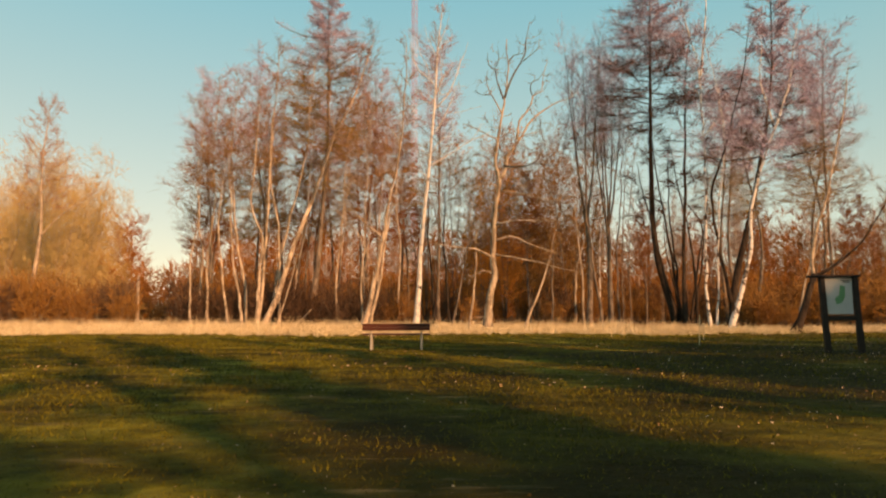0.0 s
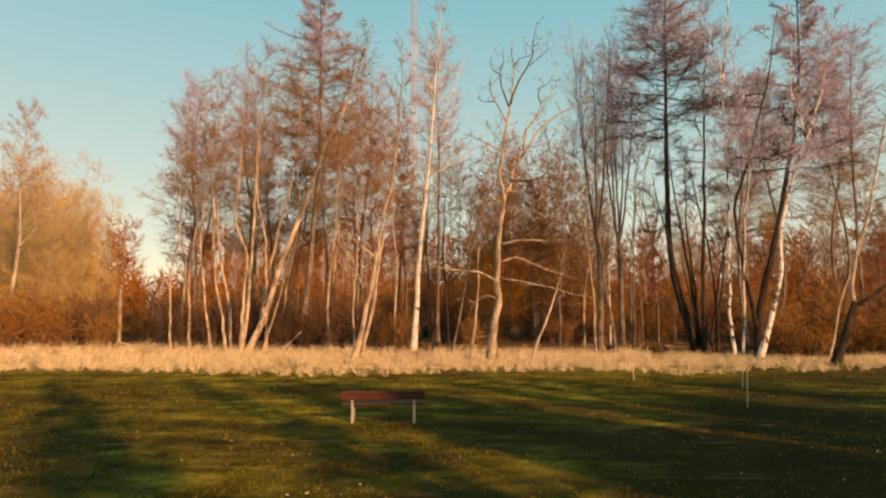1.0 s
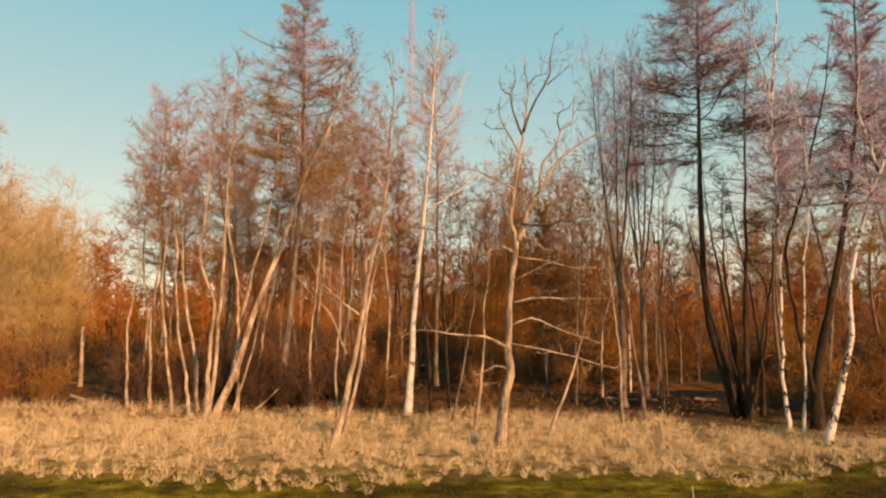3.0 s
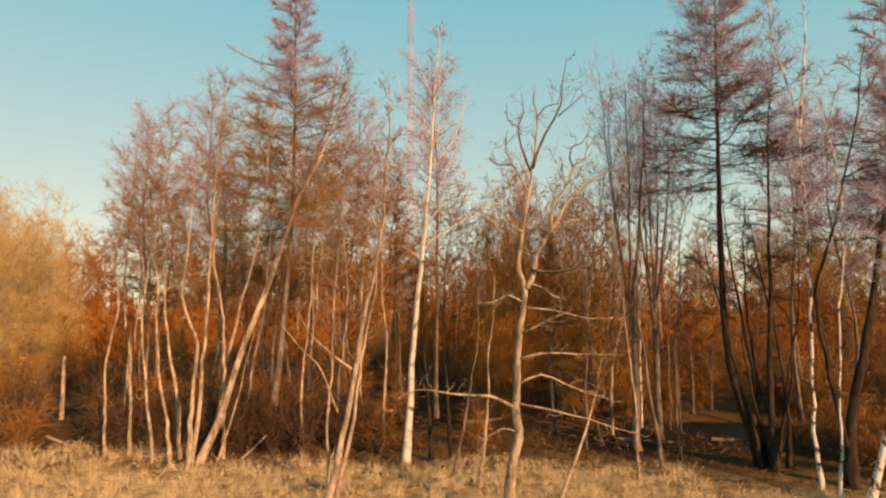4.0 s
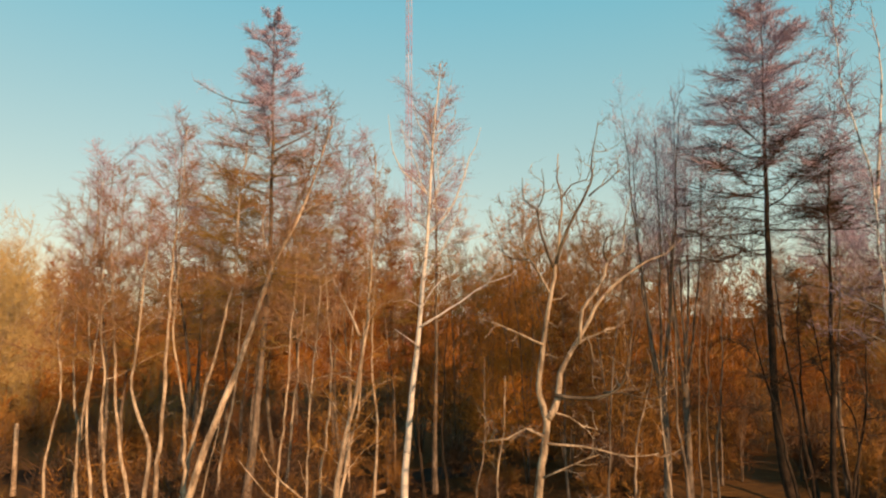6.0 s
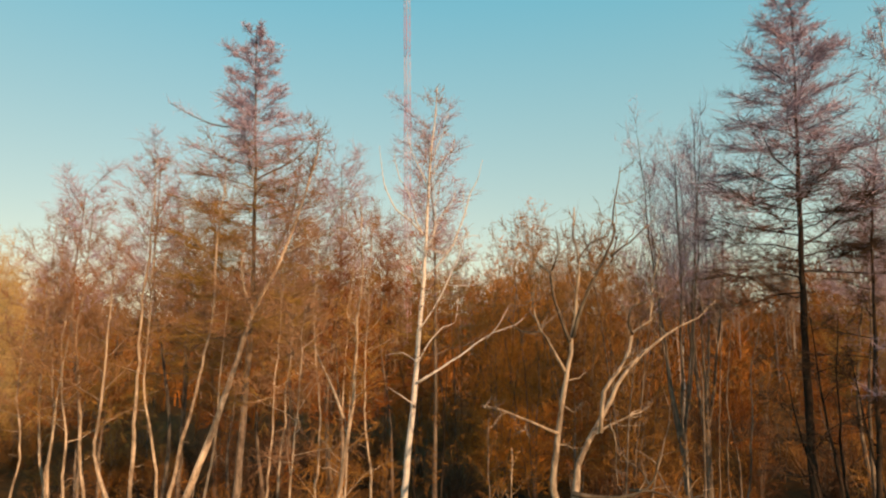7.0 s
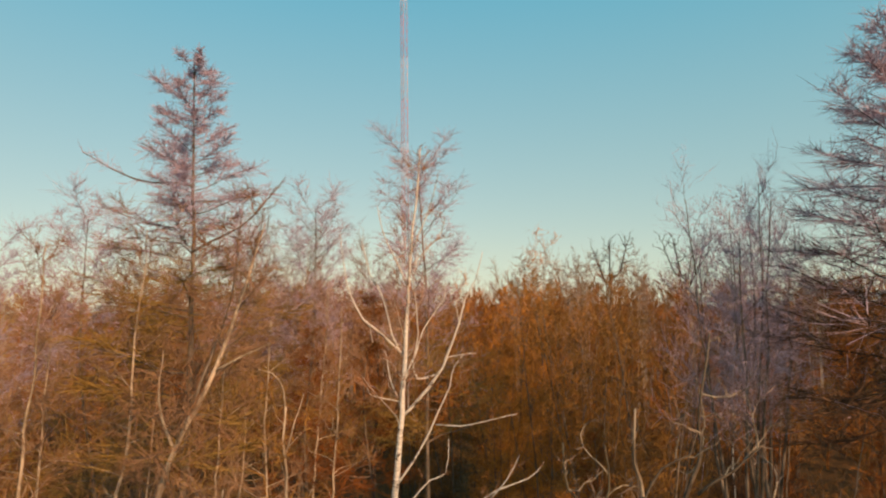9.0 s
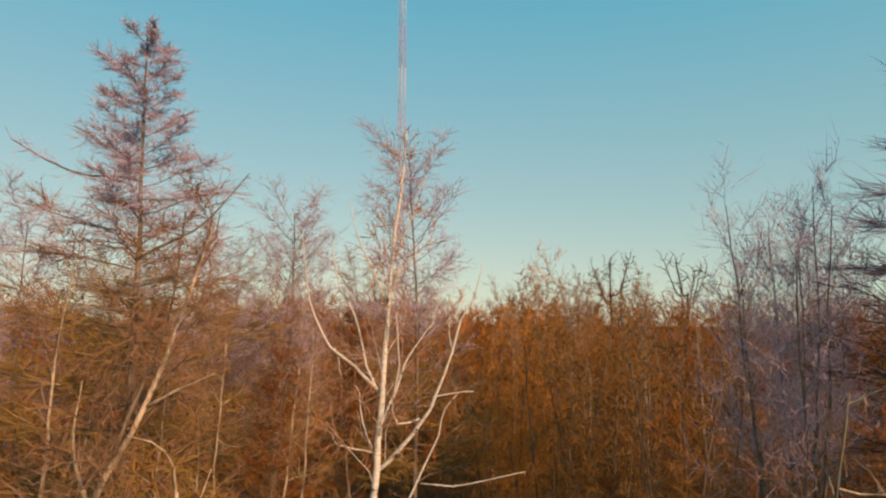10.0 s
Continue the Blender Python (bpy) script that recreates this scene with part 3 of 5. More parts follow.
def leaning_twin():
    b = (-4.25, 34.3)
    t = Tree(13)
    P = t.stem(rel(b, (-4.25, 34.3, 0), (-3.55, 34.3, 3.3), (-2.95, 34.3, 7.2), (-2.6, 34.3, 8.5), (-2.3, 34.3, 10.9), (-2.05, 34.3, 13.6), (-1.9, 34.3, 15.8)), 0.135, 0.015, PALE)
    t.limb(rel(b, (-3.25, 34.3, 5.2), (-3.9, 34.1, 5.7), (-4.8, 33.9, 6.6), (-5.2, 33.8, 7.4)), 0.05, 0.01, PALE, 7, 0.6)
    t.limb(rel(b, (-2.35, 34.3, 10.5), (-2.9, 35.0, 11.4), (-3.55, 36.0, 12.4)), 0.045, 0.012, PALE, 5, 0.5)
    t.limb(rel(b, (-3.75, 34.3, 3.6), (-4.4, 34.3, 5.1), (-5.1, 34.2, 5.9), (-5.9, 34.1, 6.9)), 0.045, 0.01, PALE, 8, 0.6)
    Q = t.stem(rel(b, (-4.15, 36.0, 0), (-3.5, 36.0, 3.1), (-2.95, 36.0, 6.5), (-2.6, 36.0, 8.5), (-2.5, 36.0, 11.0)), 0.10, 0.012, PALE)
    t.crooked(P[len(P) // 4:], 12, 1.0, 0.018)
    t.crown(P, 6, 15.6, 20, (1.9, 1.0), (35, 55), 0, 8, 7, 0.2, r=0.015, twig=0.42)
    t.crown(Q, 5, 10.8, 8, (1.0, 0.5), (35, 55), 0, 5, 4, 0.2, r=0.012)
    t.link("ash_tree", at_ground(*b), "thin pale twin-stemmed tree leaning from the grass", "tree", "", PALE, TW_BROWN)


def leaning_ash():
    b = (-11.9, 41.8)
    t = Tree(14)
    P = t.stem(rel(b, (-11.9, 41.8, 0), (-10.9, 42.0, 2.5), (-9.85, 42.1, 6.0), (-8.3, 42.3, 10.4), (-7.4, 42.4, 13.4), (-6.3, 42.5, 15.6), (-5.4, 42.6, 18.4), (-4.9, 42.7, 20.0)), 0.17, 0.02, PALE, power=1.5)
    t.limb(rel(b, (-6.3, 42.5, 15.6), (-5.5, 42.4, 16.0), (-4.6, 42.3, 16.4)), 0.05, 0.01, PALE, 4, 0.6)
    t.limb(rel(b, (-7.4, 42.4, 13.4), (-7.9, 42.5, 14.6), (-7.9, 42.6, 16.2)), 0.06, 0.012, PALE, 8, 0.7)
    t.limb(rel(b, (-6.9, 42.4, 14.5), (-5.9, 42.6, 17.6), (-5.6, 42.7, 20.4)), 0.05, 0.012, ALDER, 9, 0.8)
    t.stem(rel(b, (-11.2, 42.0, 0), (-10.6, 42.0, 1.6), (-9.9, 42.0, 4.5), (-9.4, 42.0, 6.8)), 0.07, 0.012, PALE)
    t.crooked(P[len(P) // 3:], 14, 1.3, 0.022)
    t.crown(P, 12, 19.8, 18, (2.9, 1.6), (15, 50), 0, 14, 11, 0.1, r=0.018, twig=0.42, width=1.05)
    t.link("ash_tree", at_ground(*b), "pale smooth-barked tree leaning steeply over the wood edge", "tree", "", ALDER, TW_MAUVE)


def pole_cluster():
    """The slender stems that stand round the leaning tree, each a tree of its own."""
    stems = (
        ((-12.0, 40.6), ((-11.8, 4.2), (-11.8, 5.9), (-12.6, 8.2), (-12.4, 11.5)), 0.13, 21),
        ((-13.0, 41.4), ((-13.7, 4.0), (-14.1, 6.8), (-14.4, 10.0)), 0.10, 22),
        ((-12.3, 41.9), ((-11.9, 4.5), (-11.8, 9.1), (-11.8, 12.0), (-11.6, 15.5)), 0.13, 23),
        ((-11.2, 43.0), ((-11.3, 4.9), (-11.6, 7.5), (-12.1, 9.6), (-12.0, 13.5)), 0.10, 24),
        ((-13.3, 43.0), ((-13.6, 2.8), (-14.1, 5.4), (-14.7, 9.7), (-14.8, 13.6)), 0.11, 25),
        ((-12.2, 44.0), ((-11.4, 4.7), (-10.8, 8.0), (-9.8, 12.5), (-9.6, 16.0)), 0.12, 26),
        ((-14.4, 42.2), ((-14.7, 3.7), (-15.2, 7.0), (-15.2, 10.5)), 0.09, 27),
        ((-11.0, 46.0), ((-10.7, 4.4), (-10.1, 7.8), (-9.9, 11.5)), 0.09, 28),
        ((-4.7, 37.4), ((-4.65, 2.6), (-4.6, 6.1), (-4.4, 9.5)), 0.06, 29),
        ((-16.5, 44.0), ((-16.6, 4.0), (-16.2, 9.0), (-16.4, 13.5)), 0.10, 30),
        ((-7.6, 44.5), ((-7.5, 4.0), (-7.1, 8.0), (-7.0, 12.0)), 0.08, 31),
        ((-6.0, 45.4), ((-5.9, 4.0), (-5.6, 8.0), (-5.8, 13.0)), 0.08, 32),
        ((-3.6, 46.8), ((-3.5, 5.0), (-3.8, 9.0), (-3.6, 13.5)), 0.09, 33),
        ((-18.0, 46.0), ((-17.8, 5.0), (-18.3, 9.0), (-18.2, 13.5)), 0.10, 34),
        ((-17.2, 43.0), ((-17.4, 4.0), (-17.0, 8.0), (-17.2, 10.0)), 0.08, 35),
        ((-5.6, 52.0), ((-5.6, 5.0), (-5.5, 10.0), (-5.2, 14.5)), 0.10, 36),
        ((-8.6, 49.0), ((-8.2, 5.0), (-8.0, 9.0), (-7.6, 13.5)), 0.09, 37),
    )
    for (x, y), way, r, seed in stems:
        t = Tree(seed)
        way = way + ((way[-1][0] + 0.2, way[-1][1] + 4.0),)
        P = t.stem([(0, 0, 0)] + [(px - x, 0.1 * k, z) for k, (px, z) in enumerate(way)], r, 0.015, PALE, flare=0.4)
        top = way[-1][1]
        t.crooked(P, 9, 0.8, 0.014, 3, 0.2)
        t.crown(P, top * 0.6, top * 0.98, 14, (2.3, 1.4), (18, 52), 0, 10, 13, 0.1, r=0.016, twig=0.45, width=0.9)
        t.link("young_tree", at_ground(x, y), "slender pale bare tree in a crowded clump", "tree", "clump of slender trees", PALE, TW_MAUVE, low=(top * 0.7, (TW_BROWN, TW_OLIVE, TW_MAUVE)[seed % 3]))


def tall_alder(name, b, way, r, seed, z0, z1, n, reach, bark, twigs, label, extra=(), limbs=()):
    t = Tree(seed)
    P = t.stem(rel(b, *way), r, 0.02, bark)
    for pts, rr, tp in extra:
        Q = t.stem(rel(b, *pts), rr, 0.015, bark)
        if tp:
            t.crown(Q, pts[-1][2] * 0.55, pts[-1][2] * 0.98, tp, (2.4, 1.1), (10, 40), 0, 13, 10, 0.08, 0.5, r=0.02, twig=0.42, width=1.0)
    for pts, rr in limbs:
        t.limb(rel(b, *pts), rr, 0.012, bark, 12, 0.8, 0.05)
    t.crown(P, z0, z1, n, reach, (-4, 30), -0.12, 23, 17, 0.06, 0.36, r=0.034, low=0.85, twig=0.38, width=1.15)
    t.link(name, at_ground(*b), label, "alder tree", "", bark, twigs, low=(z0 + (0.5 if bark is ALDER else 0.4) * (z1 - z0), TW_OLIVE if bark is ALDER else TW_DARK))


def front_alders():
    b = (-9.9, 46.6)
    tall_alder("alder_tree", b, ((-9.9, 46.6, 0), (-9.3, 46.6, 6.8), (-9.0, 46.7, 12.5), (-8.9, 46.8, 19.0), (-9.0, 46.8, 27.0)), 0.24, 41, 12, 26.8, 70, (4.8, 0.9), ALDER, TW_PINK,
               "tall alder with tiered reddish twigs above the thicket",
               limbs=((((-8.9, 46.8, 22.0), (-10.8, 46.6, 22.2), (-13.0, 46.5, 23.3)), 0.05), (((-8.9, 46.8, 19.5), (-6.8, 46.7, 20.6), (-5.4, 46.6, 22.2)), 0.05)))
    b = (15.2, 42.0)
    tall_alder("alder_tree", b, ((15.2, 42.0, 0), (14.6, 42.0, 2.2), (13.9, 42.1, 5.5), (13.8, 42.2, 10.6), (14.1, 42.4, 18.4), (14.3, 42.5, 25.5)), 0.26, 42, 13.5, 25.4, 66, (5.2, 1.2), DARK, TW_PINK,
               "dark many-stemmed alder with tiered reddish twigs",
               extra=((((15.6, 41.6, 0), (15.0, 41.5, 2.0), (14.7, 41.5, 5.1), (14.1, 41.5, 9.1), (13.7, 41.5, 13.0)), 0.15, 8),
                      (((15.5, 41.3, 0), (15.3, 41.0, 2.1), (15.6, 41.0, 8.1), (15.9, 41.0, 15.7), (16.4, 41.0, 20.0)), 0.17, 16),
                      (((16.2, 41.4, 0), (16.0, 41.0, 2.0), (15.8, 41.0, 5.7), (15.1, 41.0, 9.1), (14.7, 41.0, 12.0)), 0.12, 6),
                      (((16.0, 42.0, 0), (17.0, 42.0, 6.0), (16.1, 42.0, 8.1), (15.0, 42.0, 9.9)), 0.08, 0),
                      (((15.3, 41.9, 0), (15.25, 42.1, 3.0), (15.0, 42.2, 8.0), (15.2, 42.3, 13.0)), 0.11, 5),
                      (((15.8, 41.7, 0), (16.2, 41.6, 2.6), (16.9, 41.5, 7.0), (17.3, 41.5, 11.0)), 0.1, 4),
                      (((15.45, 41.5, 0), (14.9, 41.3, 2.4), (14.3, 41.2, 4.6), (14.2, 41.2, 7.0)), 0.09, 2),
                      (((15.0, 41.4, 0), (14.2, 41.4, 3.5), (13.2, 41.4, 8.0), (12.7, 41.5, 11.0)), 0.13, 6)))
    b = (17.0, 38.0)
    tall_alder("alder_tree", b, ((17.0, 38.0, 0), (17.3, 38.3, 2.5), (18.3, 38.5, 5.9), (19.6, 39.0, 10.8), (20.6, 39.3, 16.0), (21.0, 39.5, 22.5)), 0.24, 43, 10, 22.2, 44, (3.8, 1.0), DARK, TW_PINK,
               "dark leaning alder beside the pale birches",
               extra=((((17.4, 38.3, 0), (16.6, 38.2, 4.0), (16.3, 38.2, 8.0), (17.6, 38.3, 12.2), (19.2, 38.4, 19.5)), 0.13, 14),))


def right_birches():
    b = (15.4, 37.4)
    t = Tree(51)
    P = t.stem(rel(b, (15.4, 37.4, 0), (15.4, 37.5, 3.0), (15.6, 37.6, 8.4), (15.55, 37.6, 15.2), (14.8, 37.6, 18.6), (14.4, 37.6, 22.5)), 0.085, 0.015, BIRCH)
    t.limb(rel(b, (15.55, 37.6, 15.2), (15.9, 37.7, 17.6), (16.2, 37.7, 20.4), (16.0, 37.8, 22.5)), 0.07, 0.01, BIRCH, 12, 0.9)
    t.limb(rel(b, (15.6, 37.6, 11.5), (16.4, 37.6, 12.6), (17.2, 37.5, 14.0)), 0.04, 0.01, BIRCH, 8, 0.8)
    t.crown(P, 10, 22.3, 36, (2.6, 1.3), (25, 60), 0.15, 12, 11, 0.08, r=0.016, twig=0.42, width=0.95)
    t.link("birch_tree", at_ground(*b), "forked white birch with black bark scars", "birch tree", "birches by the alders", BIRCH, TW_PINK)
    b = (15.0, 35.3)
    t = Tree(52)
    P = t.stem(rel(b, (15.0, 35.3, 0), (15.15, 35.4, 3.0), (15.45, 35.5, 7.5), (15.9, 35.6, 10.2), (15.6, 35.6, 13.6), (15.2, 35.6, 16.0)), 0.06, 0.012, BIRCH)
    t.crown(P, 8, 15.8, 14, (1.3, 0.6), (40, 60), 0.1, 6, 5, 0.1, r=0.014)
    t.link("birch_tree", at_ground(*b), "thin white birch standing upright in straw grass", "birch tree", "birches by the alders", BIRCH, TW_PINK)
    b = (15.2, 34.2)
    t = Tree(53)
    P = t.stem(rel(b, (15.2, 34.2, 0), (16.3, 34.3, 3.8), (17.1, 34.4, 7.6), (18.2, 34.5, 11.0), (19.2, 34.6, 13.4), (20.0, 34.7, 17.5)), 0.135, 0.015, BIRCH)
    t.limb(rel(b, (18.2, 34.5, 11.0), (17.6, 34.5, 13.4), (17.8, 34.5, 16.0)), 0.06, 0.01, BIRCH, 9, 0.8)
    t.crown(P, 8, 17.2, 30, (2.6, 1.3), (25, 60), 0.1, 12, 11, 0.08, r=0.015, twig=0.42, width=0.95)
    t.link("birch_tree", at_ground(*b), "white birch leaning out over the meadow edge", "birch tree", "birches by the alders", BIRCH, TW_PINK)
    b = (17.2, 31.6)
    t = Tree(54)
    t.stem(rel(b, (17.2, 31.6, 0), (17.7, 31.5, 1.4), (18.2, 31.4, 2.9)), 0.19, 0.14, DARK)
    t.limb(rel(b, (18.15, 31.4, 2.75), (18.25, 31.5, 4.2), (19.2, 31.6, 7.4), (20.3, 31.8, 11.0), (20.8, 31.9, 13.5)), 0.1, 0.012, PALE, 26, 1.0)
    t.limb(rel(b, (18.15, 31.4, 2.75), (19.2, 31.3, 3.4), (20.6, 31.1, 4.8), (21.8, 31.0, 6.8)), 0.1, 0.012, DARK, 20, 0.9)
    t.link("forked_tree", at_ground(*b), "short dark leaning trunk forking into two pale limbs", "tree", "", PALE, TW_BROWN)


def small_edge_trees():
    rows = (
        ((4.6, 35.8), ((5.5, 2.8), (6.1, 4.4), (6.4, 5.6)), 0.09, PALE, 61, 0.7),
        ((8.6, 39.2), ((8.45, 3.2), (8.2, 6.6), (8.1, 9.5)), 0.075, PALE, 62, 0.55),
        ((9.9, 39.9), ((9.3, 3.7), (8.95, 7.5), (9.0, 11.5)), 0.11, ALDER, 63, 0.55),
        ((11.6, 42.7), ((11.65, 4.3), (12.0, 8.4), (12.1, 11.0), (12.9, 14.6)), 0.07, ALDER, 64, 0.6),
        ((7.6, 45.5), ((7.7, 5.0), (7.9, 8.5), (8.6, 12.5), (9.2, 16.0)), 0.07, ALDER, 72, 0.65),
        ((14.2, 52.0), ((14.4, 8.0), (14.7, 13.6), (15.3, 18.0)), 0.06, ALDER, 73, 0.65),
        ((15.0, 52.5), ((14.9, 8.0), (15.2, 13.0), (16.2, 16.4), (16.7, 18.2)), 0.055, ALDER, 74, 0.65),
        ((12.4, 52.0), ((12.6, 8.0), (13.0, 14.4), (13.4, 18.4)), 0.06, BIRCH, 75, 0.6),
        ((3.8, 60.0), ((3.9, 6.0), (4.1, 11.6), (5.1, 18.0)), 0.09, ALDER, 76, 0.7),
        ((1.6, 38.0), ((2.0, 3.0), (2.2, 6.5), (2.3, 9.0)), 0.08, PALE, 65, 0.6),
        ((0.5, 40.5), ((1.1, 3.0), (1.6, 6.5), (1.7, 9.5)), 0.07, ALDER, 66, 0.6),
        ((-0.6, 42.8), ((-0.9, 3.4), (-1.2, 6.0), (-1.1, 9.0)), 0.12, DARK, 67, 0.6),
        ((0.3, 42.6), ((0.0, 3.4), (-0.1, 7.0), (0.2, 11.0)), 0.11, DARK, 68, 0.55),
        ((10.0, 50.0), ((10.1, 4.6), (11.1, 7.8), (10.9, 9.4)), 0.10, PALE, 69, 0.6),
        ((19.5, 36.0), ((20.4, 3.0), (21.6, 6.5), (22.0, 9.0)), 0.07, PALE, 70, 0.5),
        ((-27.0, 55.0), ((-27.0, 2.0), (-27.1, 4.0), (-27.1, 4.4)), 0.16, PALE, 71, 2.0),
    )
    for (x, y), way, r, bark, seed, low in rows:
        t = Tree(seed)
        P = t.stem([(0, 0, 0)] + [(px - x, 0.06 * k, z) for k, (px, z) in enumerate(way)], r, 0.012 if low < 1 else 0.12, bark, flare=0.4)
        if low < 1:
            top = way[-1][1]
            t.crown(P, top * low, top * 0.97, 11, (1.3, 0.6), (30, 60), 0, 6, 5, 0.2, r=0.014)
        label = "broken pale tree stub without branches" if low > 1 else "thin bare sapling rising from straw grass"
        t.link("tree_stub" if low > 1 else "sapling", at_ground(x, y), label, "tree", "", bark, TW_BROWN)


def left_birch():
    b = (-40.2, 60.0)
    t = Tree(56)
    P = t.stem(rel(b, (-40.2, 60.0, 0), (-39.7, 60, 6.3), (-39.4, 60, 10.0), (-39.6, 60, 15.4), (-39.2, 60, 21.5)), 0.26, 0.02, PALE)
    t.limb(rel(b, (-39.4, 60, 8.5), (-37.4, 59.8, 10.6), (-34.8, 59.6, 12.2), (-33.0, 59.5, 14.4)), 0.09, 0.015, PALE, 14, 1.2)
    t.limb(rel(b, (-39.5, 60, 12.0), (-41.0, 60, 14.0), (-41.6, 60, 17.5)), 0.07, 0.015, PALE, 12, 1.1)
    t.crown(P, 10, 21.3, 40, (4.2, 1.8), (25, 60), 0.0, 10, 9, 0.2, r=0.03, width=1.3)
    t.link("birch_tree", at_ground(*b), "pale birch with a long rising side limb", "birch tree", "", PALE, TW_BIRCH)


white_birch()
gnarled_oak()
leaning_twin()
leaning_ash()
pole_cluster()
front_alders()
right_birches()
small_edge_trees()
left_birch()


# ---- background trees, from a few kinds ----
def kind_alder(seed, h=20.0, twigs=TW_PINK, bark=ALDER, width=1.0, top=1.2):
    t = Tree(seed)
    r = t.rng
    P = t.stem([(0, 0, 0), (r.normal(0, 0.4), r.normal(0, 0.4), h * 0.35), (r.normal(0, 0.5), r.normal(0, 0.5), h * 0.7), (r.normal(0, 0.5), r.normal(0, 0.5), h)], 0.18, 0.02, bark, sides=6)
    t.crown(P, h * 0.42, h * 0.99, 46, (3.6, top), (8, 45), -0.08, 13, 18, 0.1, 0.6, r=0.026, width=0.85 * width, twig=0.42)
    return t, bark, twigs


def kind_slim(seed, h=21.0):
    """A slim tree with dense twigs."""
    t = Tree(seed)
    r = t.rng
    P = t.stem([(0, 0, 0), (r.normal(0, 0.4), r.normal(0, 0.4), h * 0.4), (r.normal(0, 0.5), r.normal(0, 0.5), h)], 0.34, 0.05, ALDER, sides=6)
    t.crown(P, h * 0.3, h * 0.99, 36, (1.5, 0.6), (25, 55), 0, 7, 4, 0.1, 0.6, r=0.09, width=15.0, twig=0.5)
    return t, ALDER, TW_BROWN


def kind_thicket(seed, h=11.0, twigs=TW_BROWN, bark=ALDER, reach=2.8, count=12, top=0.9):
    """A many-stemmed low tree: hazel, willow, young birch."""
    t = Tree(seed)
    r = t.rng
    for i in range(5):
        a, lean = r.random() * 6.3, 0.08 + 0.14 * r.random()
        hh = h * (0.7 + 0.3 * r.random())
        dx, dy = math.cos(a) * lean * hh, math.sin(a) * lean * hh
        P = t.stem([(0.15 * math.cos(a), 0.15 * math.sin(a), 0), (dx * 0.4, dy * 0.4, hh * 0.45), (dx, dy, hh)], 0.06 + 0.03 * r.random(), 0.012, bark, sides=5, flare=0.3, step=1.4)
        t.crown(P, hh * 0.15, hh * 0.98, count, (reach, top), (20, 60), 0, 6, 7, 0.12, r=0.016, width=1.6, twig=0.5, low=1.25)
    return t, bark, twigs


def kind_gnarled(seed, h=23.0):
    t = Tree(seed)
    r = t.rng
    t.stem([(0, 0, 0), (0.2, 0, 8.0), (-0.1, 0, 17.5)], 0.28, 0.16, DARK, sides=6)
    for i in range(6):
        a, e = i * 1.05 + 0.3, 0.5 + 0.5 * r.random()
        l = 3.0 + 2.5 * r.random()
        dx, dy = math.cos(a) * l * math.cos(e), math.sin(a) * l * math.cos(e)
        t.limb([(-0.1, 0, 17.0 - 0.5 * i), (0.45 * dx, 0.45 * dy, 17.6 - 0.4 * i), (dx, dy, 17.5 + l * math.sin(e) * 1.3), (dx * 1.1, dy, 18.0 + l * 0.9)], 0.12, 0.03, DARK, 9, 1.2, 0.3)
        t.crooked(t.last, 7, 2.6, 0.06, 4)
    return t, DARK, TW_DARK


def kind_pale(seed, h=25.0):
    """A tall thin birch with a sparse upright crown."""
    t = Tree(seed)
    r = t.rng
    for i in range(3):
        a = 2.1 * i + r.random()
        dx, dy, hh = 1.1 * math.cos(a), 1.1 * math.sin(a), h * (0.86 + 0.14 * r.random())
        P = t.stem([(0.12 * math.cos(a), 0.12 * math.sin(a), 0), (0.4 * dx, 0.4 * dy, hh * 0.5), (dx, dy, hh)], 0.1, 0.015, PALE, sides=5, step=1.5)
        t.crown(P, h * 0.45, hh * 0.99, 22, (2.6, 1.0), (35, 62), 0.05, 8, 6, 0.2, r=0.018, width=1.5, twig=0.5)
    return t, PALE, TW_GREY


def kind_shrub(seed, h=3.2, twigs=TW_RUST):
    t = Tree(seed)
    r = t.rng
    paths = []
    for i in range(22):
        a, lean = r.random() * 6.3, 0.1 + 0.5 * r.random()
        hh = h * (0.5 + 0.5 * r.random())
        d = np.array([math.cos(a), math.sin(a), 0])
        k = np.linspace(0, 1, 5)[:, None]
        p = d * (0.15 + lean * hh * k ** 1.3) + np.array([0, 0, hh]) * k + r.normal(0, 0.05, (5, 3)) * k
        t.branches.append(tube(p[[0, 2, 4]], 0.022, 0.006, 3))
        paths.append(p)
    t.sprays(paths, 6, h * 0.38, 0.15, 1.0, 7, 1.7, 0.15)
    return t, ALDER, twigs


def kind_poplar(seed, h=27.0):
    t = Tree(seed)
    r = t.rng
    t.stem([(0, 0, 0), (0.1, 0, 5.0), (0, 0, 9.5)], 0.26, 0.2, ALDER, sides=7)
    for i in range(5):
        a = i * 1.3 + r.random()
        dx, dy = 1.7 * math.cos(a), 1.5 * math.sin(a)
        hh = h * (0.84 + 0.16 * r.random())
        P = t.stem([(0, 0, 8.0 + 0.4 * i), (0.35 * dx, 0.35 * dy, hh * 0.5), (0.8 * dx, 0.8 * dy, hh * 0.75), (dx, dy, hh)], 0.11, 0.015, ALDER, name="limb", sides=6, flare=0.0, step=0.8)
        t.crown(P, 15, hh * 0.99, 20, (2.6, 1.6), (35, 66), 0, 9, 8, 0.3, r=0.014, twig=0.66, width=0.9)
    return t, ALDER, TW_PINK


KINDS = {}


